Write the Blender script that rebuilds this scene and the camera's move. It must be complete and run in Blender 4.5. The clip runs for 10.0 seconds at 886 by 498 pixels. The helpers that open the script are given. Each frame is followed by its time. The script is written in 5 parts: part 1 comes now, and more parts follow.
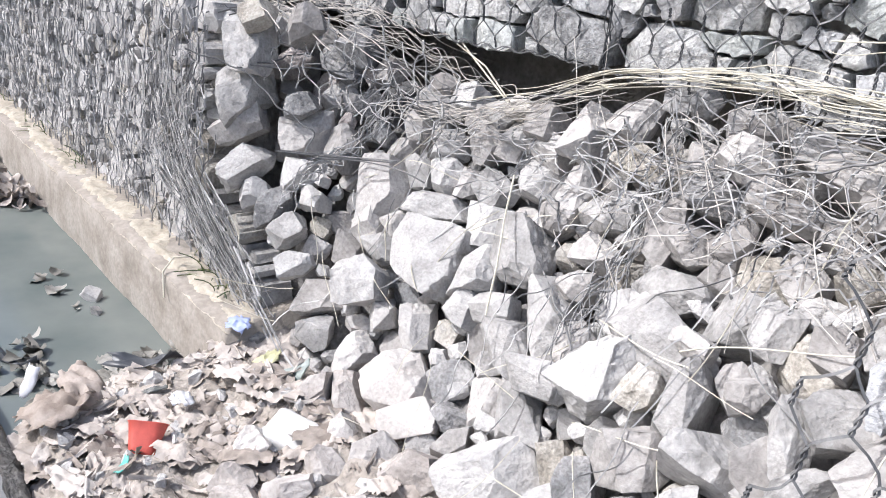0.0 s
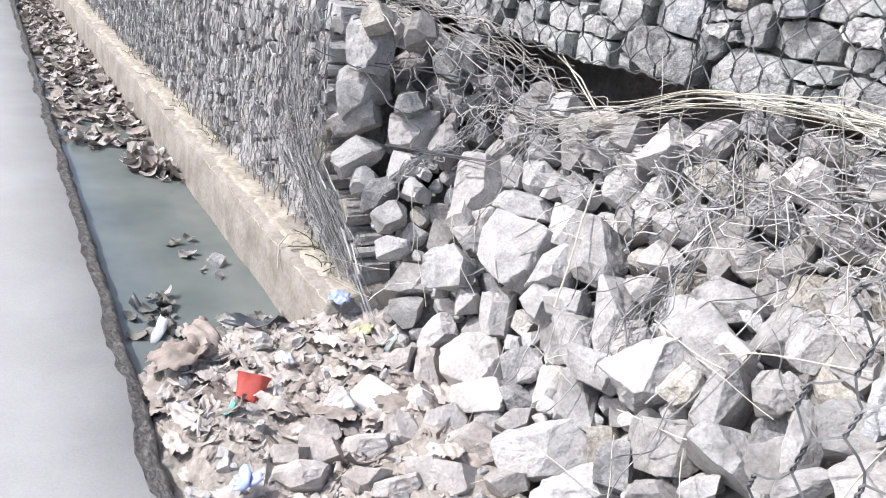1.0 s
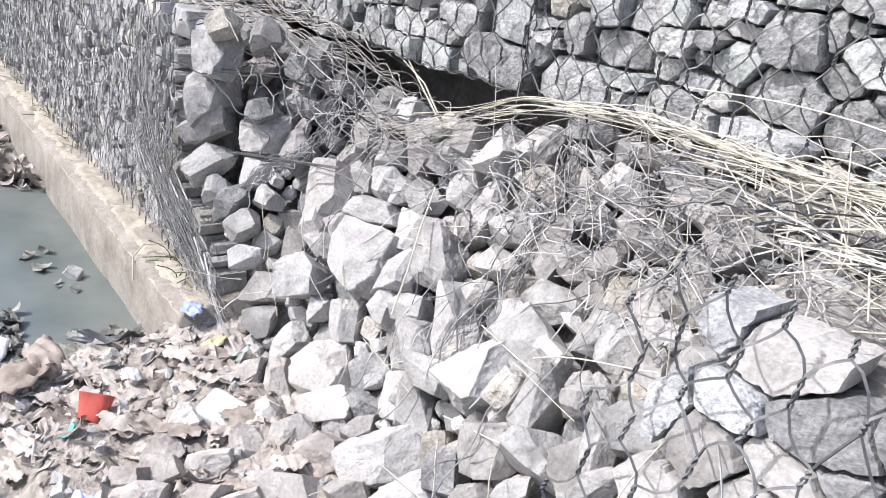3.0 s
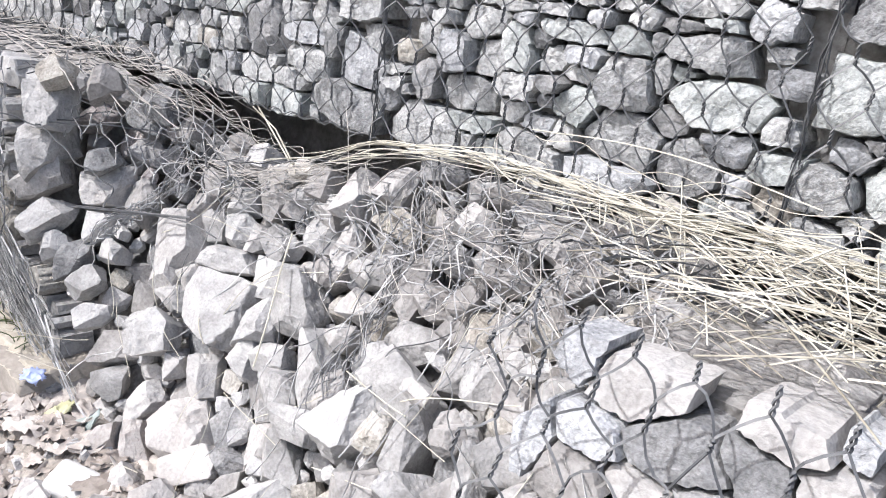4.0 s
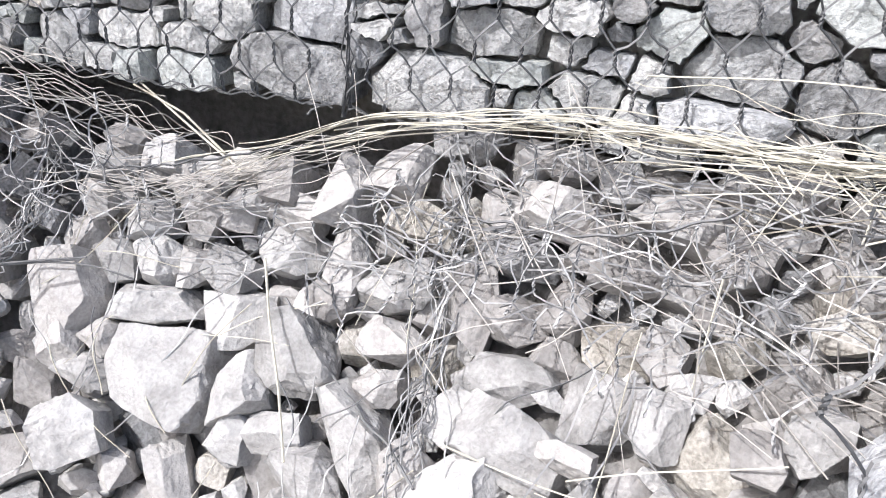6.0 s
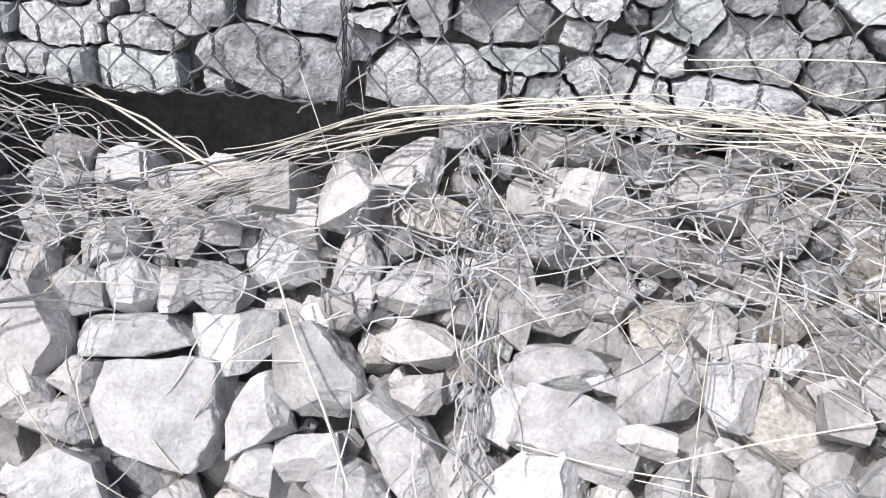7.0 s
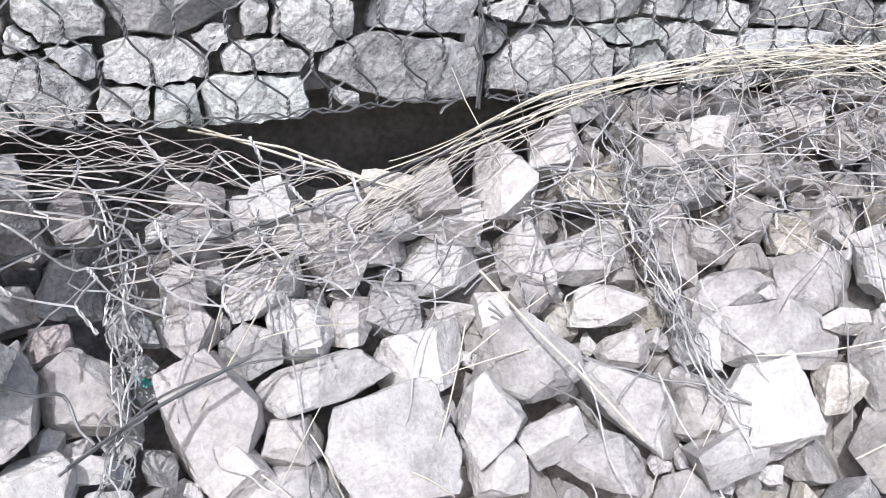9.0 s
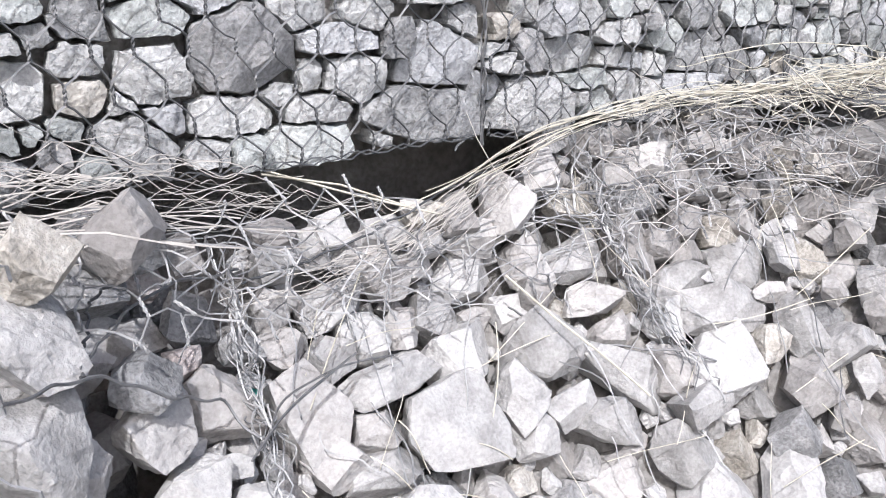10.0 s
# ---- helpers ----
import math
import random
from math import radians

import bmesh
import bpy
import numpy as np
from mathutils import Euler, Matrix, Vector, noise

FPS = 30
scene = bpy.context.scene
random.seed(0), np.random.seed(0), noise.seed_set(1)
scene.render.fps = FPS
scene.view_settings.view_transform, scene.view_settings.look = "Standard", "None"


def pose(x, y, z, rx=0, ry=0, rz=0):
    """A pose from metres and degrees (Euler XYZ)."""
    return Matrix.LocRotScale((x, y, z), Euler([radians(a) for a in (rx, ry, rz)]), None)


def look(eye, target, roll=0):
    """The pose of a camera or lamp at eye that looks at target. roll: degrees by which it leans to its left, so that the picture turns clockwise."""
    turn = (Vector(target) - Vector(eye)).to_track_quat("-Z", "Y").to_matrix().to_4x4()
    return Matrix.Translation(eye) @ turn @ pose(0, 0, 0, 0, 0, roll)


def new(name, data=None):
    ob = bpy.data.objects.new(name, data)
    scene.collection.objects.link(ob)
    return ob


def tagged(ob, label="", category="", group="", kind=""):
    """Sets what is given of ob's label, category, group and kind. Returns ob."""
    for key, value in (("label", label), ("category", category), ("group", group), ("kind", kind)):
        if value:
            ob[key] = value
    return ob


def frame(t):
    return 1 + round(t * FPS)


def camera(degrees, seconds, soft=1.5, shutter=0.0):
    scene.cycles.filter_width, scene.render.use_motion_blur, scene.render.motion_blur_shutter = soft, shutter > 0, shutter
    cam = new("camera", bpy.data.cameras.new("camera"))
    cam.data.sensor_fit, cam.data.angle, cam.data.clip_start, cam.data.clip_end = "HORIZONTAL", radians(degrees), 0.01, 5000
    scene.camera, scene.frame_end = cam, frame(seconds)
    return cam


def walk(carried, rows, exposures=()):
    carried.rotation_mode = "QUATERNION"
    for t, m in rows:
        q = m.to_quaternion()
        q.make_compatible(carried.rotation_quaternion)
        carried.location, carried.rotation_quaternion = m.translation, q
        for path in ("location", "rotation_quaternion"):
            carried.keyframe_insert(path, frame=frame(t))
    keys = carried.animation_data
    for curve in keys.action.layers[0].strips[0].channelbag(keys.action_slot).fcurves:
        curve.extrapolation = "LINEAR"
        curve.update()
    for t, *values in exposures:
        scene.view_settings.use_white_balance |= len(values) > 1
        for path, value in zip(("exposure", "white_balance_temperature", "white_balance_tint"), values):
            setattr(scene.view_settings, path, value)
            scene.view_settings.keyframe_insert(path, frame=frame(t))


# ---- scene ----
cam = camera(56.9, 10.0, soft=1.05)
PATH = [
    (0, (1.445, -1.584, 1.281), (0.007, -0.392, 0.565), 6.6),
    (0.5, (1.589, -1.608, 1.35), (0.057, -0.529, 0.651), 8.6),
    (1, (1.645, -1.627, 1.362), (0.062, -0.672, 0.599), 8.1),
    (1.5, (1.652, -1.637, 1.359), (0.089, -0.635, 0.613), 11.9),
    (2, (1.669, -1.64, 1.381), (0.163, -0.504, 0.716), 13.4),
    (2.2, (1.68, -1.626, 1.385), (0.176, -0.467, 0.757), 12.7),
    (3.3, (1.749, -1.434, 1.453), (0.302, -0.29, 0.68), 7.2),
    (3.5, (1.753, -1.472, 1.461), (0.326, -0.222, 0.827), 7.6),
    (4, (1.733, -1.466, 1.45), (0.45, -0.065, 0.827), 8.9),
    (4.5, (1.579, -1.468, 1.421), (0.353, -0.056, 0.711), 8.6),
    (5, (1.399, -1.501, 1.426), (0.297, 0.024, 0.749), 8.2),
    (5.5, (1.213, -1.418, 1.375), (0.125, 0.116, 0.695), 7.9),
    (5.7, (1.1, -1.38, 1.373), (0.123, 0.213, 0.659), 6.7),
    (6.8, (0.59, -1.453, 1.405), (0.228, 0.354, 0.628), 3.9),
    (7, (0.531, -1.46, 1.382), (0.228, 0.354, 0.595), 4.9),
    (7.5, (0.298, -1.379, 1.362), (0.137, 0.431, 0.528), 2.3),
    (8, (0.044, -1.398, 1.33), (0.112, 0.443, 0.552), 4.7),
    (8.5, (-0.224, -1.513, 1.328), (0.105, 0.309, 0.573), 3.1),
    (9, (-0.406, -1.495, 1.275), (0.094, 0.317, 0.592), 0.3),
    (9.5, (-0.63, -1.453, 1.302), (0.08, 0.315, 0.696), -1.2),
    (10, (-0.916, -1.62, 1.309), (0.007, 0.059, 0.734), -0.3),
]
walk(cam, [(t, look(eye, target, roll)) for t, eye, target, roll in PATH], [(0, 0.55, 6010, 11), (6, 0.54, 6010, 11), (7.5, 0.4, 5920, 12), (10, 0.45, 5920, 12)])

# ---- world and light ----
SUN_DIR = Vector((-0.36, -0.62, 0.79)).normalized()
world = bpy.data.worlds.new("sky")
scene.world = world
world.use_nodes = True
wn = world.node_tree.nodes
sky = wn.new("ShaderNodeTexSky")
sky.sky_type, sky.sun_disc = "NISHITA", False
sky.sun_elevation = math.asin(SUN_DIR.z)
sky.sun_rotation = math.atan2(SUN_DIR.x, SUN_DIR.y)
sky.dust_density = 5.0
world.node_tree.links.new(sky.outputs[0], wn["Background"].inputs[0])
wn["Background"].inputs[1].default_value = 0.15
sun_data = bpy.data.lights.new("sun", "SUN")
sun_data.energy, sun_data.angle, sun_data.color = 3.0, radians(0.6), (1.0, 0.97, 0.94)
sun = new("sun", sun_data)
sun.matrix_world = look((0, 0, 0), -SUN_DIR)
sun.location = (-4, -6, 8)


# ---- materials ----
def material(name, ramp, scale=8.0, rough=0.85, bump=0.3, metal=0.0, speck=0.0, vary=0.25, random_from="object", detail_scale=60.0, streak=None):
    """Stone, soil, wood or metal: a colour ramp on two scales of noise, grain, relief, and a tint for each piece."""
    m = bpy.data.materials.new(name)
    m.use_nodes = True
    nt = m.node_tree
    n, l = nt.nodes, nt.links
    out = n["Principled BSDF"]
    geo = n.new("ShaderNodeNewGeometry")
    mapping = n.new("ShaderNodeMapping")
    l.new(geo.outputs["Position"], mapping.inputs["Vector"])
    if streak:
        mapping.inputs["Scale"].default_value = streak
    big = n.new("ShaderNodeTexNoise")
    big.inputs["Scale"].default_value, big.inputs["Detail"].default_value, big.inputs["Roughness"].default_value = scale, 6.0, 0.62
    fine = n.new("ShaderNodeTexNoise")
    fine.inputs["Scale"].default_value, fine.inputs["Detail"].default_value = detail_scale, 4.0
    for t in (big, fine):
        l.new(mapping.outputs[0], t.inputs["Vector"])
    if random_from == "object":
        info = n.new("ShaderNodeObjectInfo")
        rnd = info.outputs["Random"]
    else:
        rnd = geo.outputs["Random Per Island"]
    shift = n.new("ShaderNodeMath")
    shift.operation = "MULTIPLY_ADD"
    l.new(rnd, shift.inputs[0])
    shift.inputs[1].default_value, shift.inputs[2].default_value = vary, -vary / 2
    add = n.new("ShaderNodeMath")
    add.operation = "ADD"
    l.new(big.outputs["Fac"], add.inputs[0])
    l.new(shift.outputs[0], add.inputs[1])
    cr = n.new("ShaderNodeValToRGB")
    el = cr.color_ramp.elements
    while len(el) < len(ramp):
        el.new(0.5)
    for e, (p, c) in zip(el, ramp):
        e.position, e.color = p, (*c, 1)
    l.new(add.outputs[0], cr.inputs["Fac"])
    mix = n.new("ShaderNodeMix")
    mix.data_type, mix.blend_type = "RGBA", "MULTIPLY"
    l.new(cr.outputs[0], mix.inputs[6])
    grain = n.new("ShaderNodeValToRGB")
    grain.color_ramp.elements[0].position, grain.color_ramp.elements[1].position = 0.36, 0.6
    grain.color_ramp.elements[0].color = (0.45, 0.44, 0.43, 1)
    l.new(fine.outputs["Fac"], grain.inputs["Fac"])
    l.new(grain.outputs[0], mix.inputs[7])
    mix.inputs[0].default_value = speck
    l.new(mix.outputs[2], out.inputs["Base Color"])
    out.inputs["Roughness"].default_value, out.inputs["Metallic"].default_value = rough, metal
    if bump:
        b1, b2 = n.new("ShaderNodeBump"), n.new("ShaderNodeBump")
        b1.inputs["Strength"].default_value, b1.inputs["Distance"].default_value = bump, 0.02
        b2.inputs["Strength"].default_value, b2.inputs["Distance"].default_value = bump, 0.004
        l.new(big.outputs["Fac"], b1.inputs["Height"])
        l.new(fine.outputs["Fac"], b2.inputs["Height"])
        l.new(b1.outputs[0], b2.inputs["Normal"])
        l.new(b2.outputs[0], out.inputs["Normal"])
    return m


GRANITE = material("granite", [(0.26, (0.25, 0.244, 0.235)), (0.46, (0.385, 0.376, 0.365)), (0.7, (0.5, 0.49, 0.477))], 15, 0.92, 0.6, speck=0.32, vary=0.36, detail_scale=130)
GRANITE_WARM = material("weathered_granite", [(0.26, (0.245, 0.232, 0.22)), (0.46, (0.365, 0.349, 0.333)), (0.7, (0.475, 0.457, 0.439))], 12, 0.92, 0.6, speck=0.36, vary=0.4, detail_scale=110)
WALL_STONE = material("quarry_stone", [(0.22, (0.22, 0.221, 0.222)), (0.46, (0.41, 0.412, 0.406)), (0.72, (0.58, 0.578, 0.565))], 26, 0.9, 0.9, speck=0.6, vary=0.42, detail_scale=110)
TAN_STONE = material("tan_stone", [(0.3, (0.31, 0.285, 0.245)), (0.5, (0.43, 0.405, 0.36)), (0.7, (0.55, 0.525, 0.485))], 18, 0.92, 0.7, speck=0.55, detail_scale=130)
PINK_STONE = material("pink_stone", [(0.3, (0.3, 0.258, 0.245)), (0.5, (0.41, 0.366, 0.348)), (0.7, (0.5, 0.463, 0.445))], 18, 0.92, 0.7, speck=0.55, detail_scale=130)
# own grey of some wall stones; in the deep rubble it paints shade
GREY_OR_SHADED_STONE = material("grey_or_shaded_stone", [(0.3, (0.17, 0.17, 0.17)), (0.5, (0.27, 0.27, 0.27)), (0.72, (0.4, 0.39, 0.38))], 18, 0.92, 0.7, speck=0.6, detail_scale=130)
MUDDY_STONE = material("muddy_stone", [(0.26, (0.3, 0.272, 0.25)), (0.46, (0.43, 0.4, 0.375)), (0.7, (0.53, 0.503, 0.478))], 14, 0.94, 0.6, speck=0.3, vary=0.36, detail_scale=110)
GREEN_STONE = material("greenish_stone", [(0.25, (0.25, 0.262, 0.255)), (0.48, (0.4, 0.418, 0.405)), (0.72, (0.55, 0.565, 0.55))], 22, 0.92, 0.8, speck=0.55, vary=0.4, detail_scale=120)
BLUE_STONE = material("blue_grey_stone", [(0.25, (0.22, 0.224, 0.23)), (0.48, (0.38, 0.385, 0.393)), (0.72, (0.55, 0.555, 0.563))], 22, 0.92, 0.8, speck=0.55, vary=0.4, detail_scale=120)
FILL = material("stone_fill", [(0.3, (0.2, 0.19, 0.18)), (0.7, (0.4, 0.385, 0.365))], 14, 0.95, 0.8, speck=0.6)
SOIL = material("soil", [(0.3, (0.18, 0.168, 0.155)), (0.7, (0.34, 0.322, 0.3))], 12, 0.95, 0.6, speck=0.5)
WIRE = material("galvanised_wire", [(0.3, (0.075, 0.077, 0.08)), (0.7, (0.19, 0.19, 0.19))], 25, 0.6, 0.0, metal=0.3, random_from="island", vary=0.5)
MID_WIRE = material("weathered_wire", [(0.3, (0.13, 0.13, 0.135)), (0.7, (0.34, 0.337, 0.335))], 25, 0.6, 0.0, metal=0.25, random_from="island", vary=0.6)
PALE_WIRE = material("bleached_wire", [(0.25, (0.18, 0.18, 0.182)), (0.75, (0.48, 0.475, 0.465))], 25, 0.6, 0.0, metal=0.2, random_from="island", vary=0.6)
STRAW = material("straw", [(0.15, (0.22, 0.195, 0.15)), (0.45, (0.45, 0.42, 0.34)), (0.8, (0.62, 0.59, 0.5))], 14, 0.7, 0.0, random_from="island", vary=0.7)
CONCRETE = material("concrete", [(0.3, (0.32, 0.318, 0.31)), (0.6, (0.37, 0.368, 0.36)), (0.8, (0.4, 0.397, 0.385))], 2.2, 0.85, 0.12, speck=0.12, detail_scale=140)
SAND = material("footing_sand", [(0.3, (0.33, 0.295, 0.235)), (0.55, (0.45, 0.41, 0.34)), (0.8, (0.55, 0.51, 0.44))], 16, 0.95, 0.6, speck=0.3)
ROAD_SIDE = material("muddy_slab_side", [(0.3, (0.16, 0.152, 0.138)), (0.5, (0.27, 0.258, 0.238)), (0.66, (0.42, 0.405, 0.38))], 45, 0.9, 0.9, speck=0.5)
FOOTING = material("footing_mortar", [(0.3, (0.22, 0.195, 0.165)), (0.5, (0.31, 0.28, 0.245)), (0.75, (0.4, 0.37, 0.33))], 7, 0.92, 0.5, speck=0.3)
LITTER = material("litter", [(0.1, (0.2, 0.17, 0.146)), (0.35, (0.36, 0.316, 0.278)), (0.6, (0.46, 0.413, 0.372)), (0.92, (0.54, 0.497, 0.457))], 16, 0.9, 0.3, random_from="island", vary=0.75, speck=0.3)
SCRAP = material("mud_caked_paper", [(0.1, (0.2, 0.17, 0.146)), (0.35, (0.36, 0.316, 0.278)), (0.6, (0.46, 0.413, 0.372)), (0.92, (0.54, 0.497, 0.457))], 16, 0.9, 0.3, vary=0.75, speck=0.3)
MUD = material("ditch_mud", [(0.3, (0.1, 0.09, 0.075)), (0.6, (0.2, 0.18, 0.15)), (0.8, (0.3, 0.27, 0.23))], 18, 0.7, 0.6, speck=0.4)
SILT = material("dry_silt", [(0.3, (0.3, 0.268, 0.232)), (0.6, (0.44, 0.4, 0.355)), (0.8, (0.52, 0.483, 0.44))], 22, 0.95, 0.9, speck=0.4)
GREY_STEM = material("grey_stem", [(0.2, (0.2, 0.185, 0.168)), (0.8, (0.54, 0.51, 0.465))], 20, 0.8, 0.0, random_from="island", vary=0.7)
WEED = material("weed", [(0.3, (0.05, 0.08, 0.03)), (0.7, (0.14, 0.17, 0.06))], 20, 0.7, 0.0, random_from="island", vary=0.6)


def plastic(name, colour, rough=0.4):
    return material(name, [(0.3, tuple(c * 0.75 for c in colour)), (0.7, colour)], 25, rough, 0.15, vary=0.1)


RED, BLUE, TEAL, YELLOW, WHITE_FILM, DARK_FILM = (plastic("red_plastic", (0.55, 0.1, 0.075)), plastic("blue_plastic", (0.36, 0.42, 0.66)), plastic("teal_plastic", (0.1, 0.42, 0.36)),
                                                  plastic("yellow_plastic", (0.48, 0.465, 0.28)), plastic("white_film", (0.62, 0.62, 0.64)), plastic("dark_film", (0.06, 0.065, 0.075)))

WATER = bpy.data.materials.new("ditch_water")
WATER.use_nodes = True
wnt = WATER.node_tree
wb = wnt.nodes["Principled BSDF"]
wpos = wnt.nodes.new("ShaderNodeNewGeometry")
wno = wnt.nodes.new("ShaderNodeTexNoise")
wno.inputs["Scale"].default_value, wno.inputs["Detail"].default_value = 3.0, 5.0
wra = wnt.nodes.new("ShaderNodeValToRGB")
wra.color_ramp.elements[0].position, wra.color_ramp.elements[0].color = 0.3, (0.1, 0.12, 0.115, 1)
wra.color_ramp.elements[1].position, wra.color_ramp.elements[1].color = 0.72, (0.17, 0.185, 0.172, 1)
wbu = wnt.nodes.new("ShaderNodeBump")
wbu.inputs["Strength"].default_value, wbu.inputs["Distance"].default_value = 0.03, 0.01
wnt.links.new(wpos.outputs["Position"], wno.inputs["Vector"])
wnt.links.new(wno.outputs["Fac"], wra.inputs["Fac"])
wnt.links.new(wra.outputs[0], wb.inputs["Base Color"])
wnt.links.new(wno.outputs["Fac"], wbu.inputs["Height"])
wnt.links.new(wbu.outputs[0], wb.inputs["Normal"])
wb.inputs["Roughness"].default_value = 0.12
wb.inputs["Specular IOR Level"].default_value = 0.35


# ---- builders ----
def mesh_object(name, verts, faces, mat, parent=None, smooth=None):
    me = bpy.data.meshes.new(name)
    me.from_pydata([tuple(v) for v in verts], [], [tuple(f) for f in faces])
    me.materials.append(mat)
    if smooth is not None:
        me.shade_smooth()
        me.set_sharp_from_angle(angle=radians(smooth))
    ob = new(name, me)
    ob.parent = parent
    return ob


def part(name, bm, mat, parent, label=""):
    me = bpy.data.meshes.new(name)
    bm.to_mesh(me)
    bm.free()
    me.materials.append(mat)
    ob = new(name, me)
    ob.parent = parent
    return tagged(ob, label)


def holder(name, label, category, group="", kind="", at=(0, 0, 0)):
    ob = new(name)
    ob.location = at
    ob.empty_display_size = 0.1
    return tagged(ob, label, category, group, kind)


def tubes(paths, radius, sides=3):
    """Verts and faces of thin round wires along polylines; a radius for all or one for each."""
    V, F = [], []
    for k, path in enumerate(paths):
        p = np.asarray(path, float)
        r = radius if np.isscalar(radius) else radius[k]
        d = np.gradient(p, axis=0)
        d /= np.linalg.norm(d, axis=1)[:, None] + 1e-9
        ref = np.array([0.31, 0.87, 0.38]) if abs(d[0] @ np.array([0.31, 0.87, 0.38])) < 0.9 else np.array([1.0, 0, 0])
        a = np.cross(d, ref)
        a /= np.linalg.norm(a, axis=1)[:, None] + 1e-9
        b = np.cross(d, a)
        base = len(V)
        for i in range(len(p)):
            for s in range(sides):
                th = 2 * math.pi * s / sides
                V.append(p[i] + r * (math.cos(th) * a[i] + math.sin(th) * b[i]))
        for i in range(len(p) - 1):
            for s in range(sides):
                q = (s + 1) % sides
                F.append((base + i * sides + s, base + i * sides + q, base + (i + 1) * sides + q, base + (i + 1) * sides + s))
        F.append(tuple(base + s for s in range(sides))[::-1])
        F.append(tuple(base + (len(p) - 1) * sides + s for s in range(sides)))
    return V, F


def hex_paths(place, u0, u1, v0, v1, rng, pitch=0.085, row=0.074, slack=0.004, keep=None, twist=0.034):
    """Double-twist hexagonal netting: short twisted pairs joined by slanting wires. place(u, v) gives a point."""
    wires, twists = [], []
    rows = int((v1 - v0) / row) + 1
    cols = int((u1 - u0) / pitch) + 1
    jit = rng.normal(0, slack, (rows, cols, 4))
    ends = {}
    for r in range(rows):
        for c in range(cols):
            u, v = u0 + (c + (r % 2) / 2) * pitch, v0 + r * row
            if u > u1 + 0.01 or (keep and not keep(u, v)):
                continue
            j = jit[r, c]
            lo, hi = np.asarray(place(u + j[0], v + j[1])), np.asarray(place(u + j[0] + j[2] * 0.5, v + twist + j[3] * 0.6))
            ends[r, c] = (lo, hi)
            twists.append([lo, (lo + hi) / 2, hi])
    for (r, c), (lo, hi) in ends.items():
        for cc in ((c - 1, c) if r % 2 == 0 else (c, c + 1)):
            if (r + 1, cc) in ends:
                q = ends[r + 1, cc][0]
                bow = rng.normal(0, slack * 0.7, 3)
                wires.append([hi, hi + (q - hi) * 0.33 + bow, hi + (q - hi) * 0.67 + bow, q])
    return wires, twists


def twisted(path, radius):
    """The two wires of a double twist, wound round each other along a short path."""
    p = np.asarray(path, float)
    d = p[-1] - p[0]
    d /= np.linalg.norm(d) + 1e-9
    a = np.cross(d, (0.31, 0.87, 0.38))
    a /= np.linalg.norm(a) + 1e-9
    b = np.cross(d, a)
    t = np.linspace(0, 1, 9)[:, None]
    mid = (1 - t) * p[0] + t * p[-1]
    return [mid + s * radius * 1.05 * (np.cos(t * 9.4) * a + np.sin(t * 9.4) * b) for s in (1, -1)]


def netting(name, parent, place, u0, u1, v0, v1, seed, radius=0.0018, wound=False, mat=None, **kw):
    wires, twists = hex_paths(place, u0, u1, v0, v1, np.random.RandomState(seed), **kw)
    if wound:
        pairs = [w for t in twists for w in twisted(t, radius)]
        V, F = tubes(wires + pairs, radius)
    else:
        V, F = tubes(wires + twists, [radius] * len(wires) + [radius * 1.5] * len(twists))
    return tagged(mesh_object(name, V, F, mat or WIRE, parent), kind="stuff")


def clip_polygon(poly, normal, limit):
    """Keep the part of a convex polygon on which p . normal <= limit."""
    res = []
    for i, p in enumerate(poly):
        q = poly[(i + 1) % len(poly)]
        a, b = p @ normal - limit, q @ normal - limit
        if a <= 0:
            res.append(p)
        if a * b < 0:
            res.append(p + (q - p) * (a / (a - b)))
    return res


def packed_outlines(seeds, gap=0.004):
    """Outlines of stones laid against each other in a face. A seed is u, v, width, height."""
    s = np.asarray(seeds, float)
    shapes = []
    for i, (u, v, w, h) in enumerate(s):
        rng = np.random.RandomState(int(abs(u * 7919 + v * 104729) * 100) % 100000)
        skew, slant = rng.normal(0, 0.14), rng.normal(0, 0.1)
        corners = [(-0.5, -0.5), (0.5, -0.5), (0.5, 0.5), (-0.5, 0.5)]
        blunt = rng.randint(4) if rng.rand() < 0.7 else -1
        poly = []
        for k, (a, b) in enumerate(corners):
            a, b = a * rng.uniform(0.92, 1.2), b * rng.uniform(0.92, 1.2)
            ends = [(a, b)]
            if k == blunt:
                cut = rng.uniform(0.15, 0.5)
                ends = [(a * (1 - cut), b), (a, b * (1 - cut))]
                if k in (0, 2):
                    ends = [(a, b * (1 - cut)), (a * (1 - cut), b)]
            poly += [np.array([u + w * (p + skew * q), v + h * (q + slant * p)]) for p, q in ends]
        near = np.nonzero((abs(s[:, 0] - u) < (w + s[:, 2])) & (abs(s[:, 1] - v) < (h + s[:, 3])))[0]
        for j in near:
            if j == i:
                continue
            d = s[j, :2] - (u, v)
            dist = np.linalg.norm(d)
            if dist < 1e-4:
                continue
            # the joint lies across the narrower way between the two stones
            d = d / np.array([w + s[j, 2], h + s[j, 3]]) ** 2
            d /= np.linalg.norm(d)
            along_d = abs(d @ (s[j, :2] - (u, v)))
            si = 0.5 * math.hypot(d[0] * w, d[1] * h)
            sj = 0.5 * math.hypot(d[0] * s[j, 2], d[1] * s[j, 3])
            poly = clip_polygon(poly, d, d @ np.array([u, v]) + along_d * si / (si + sj) - gap)
            if len(poly) < 3:
                break
        if len(poly) >= 3:
            shapes.append(np.array(poly))
    return shapes


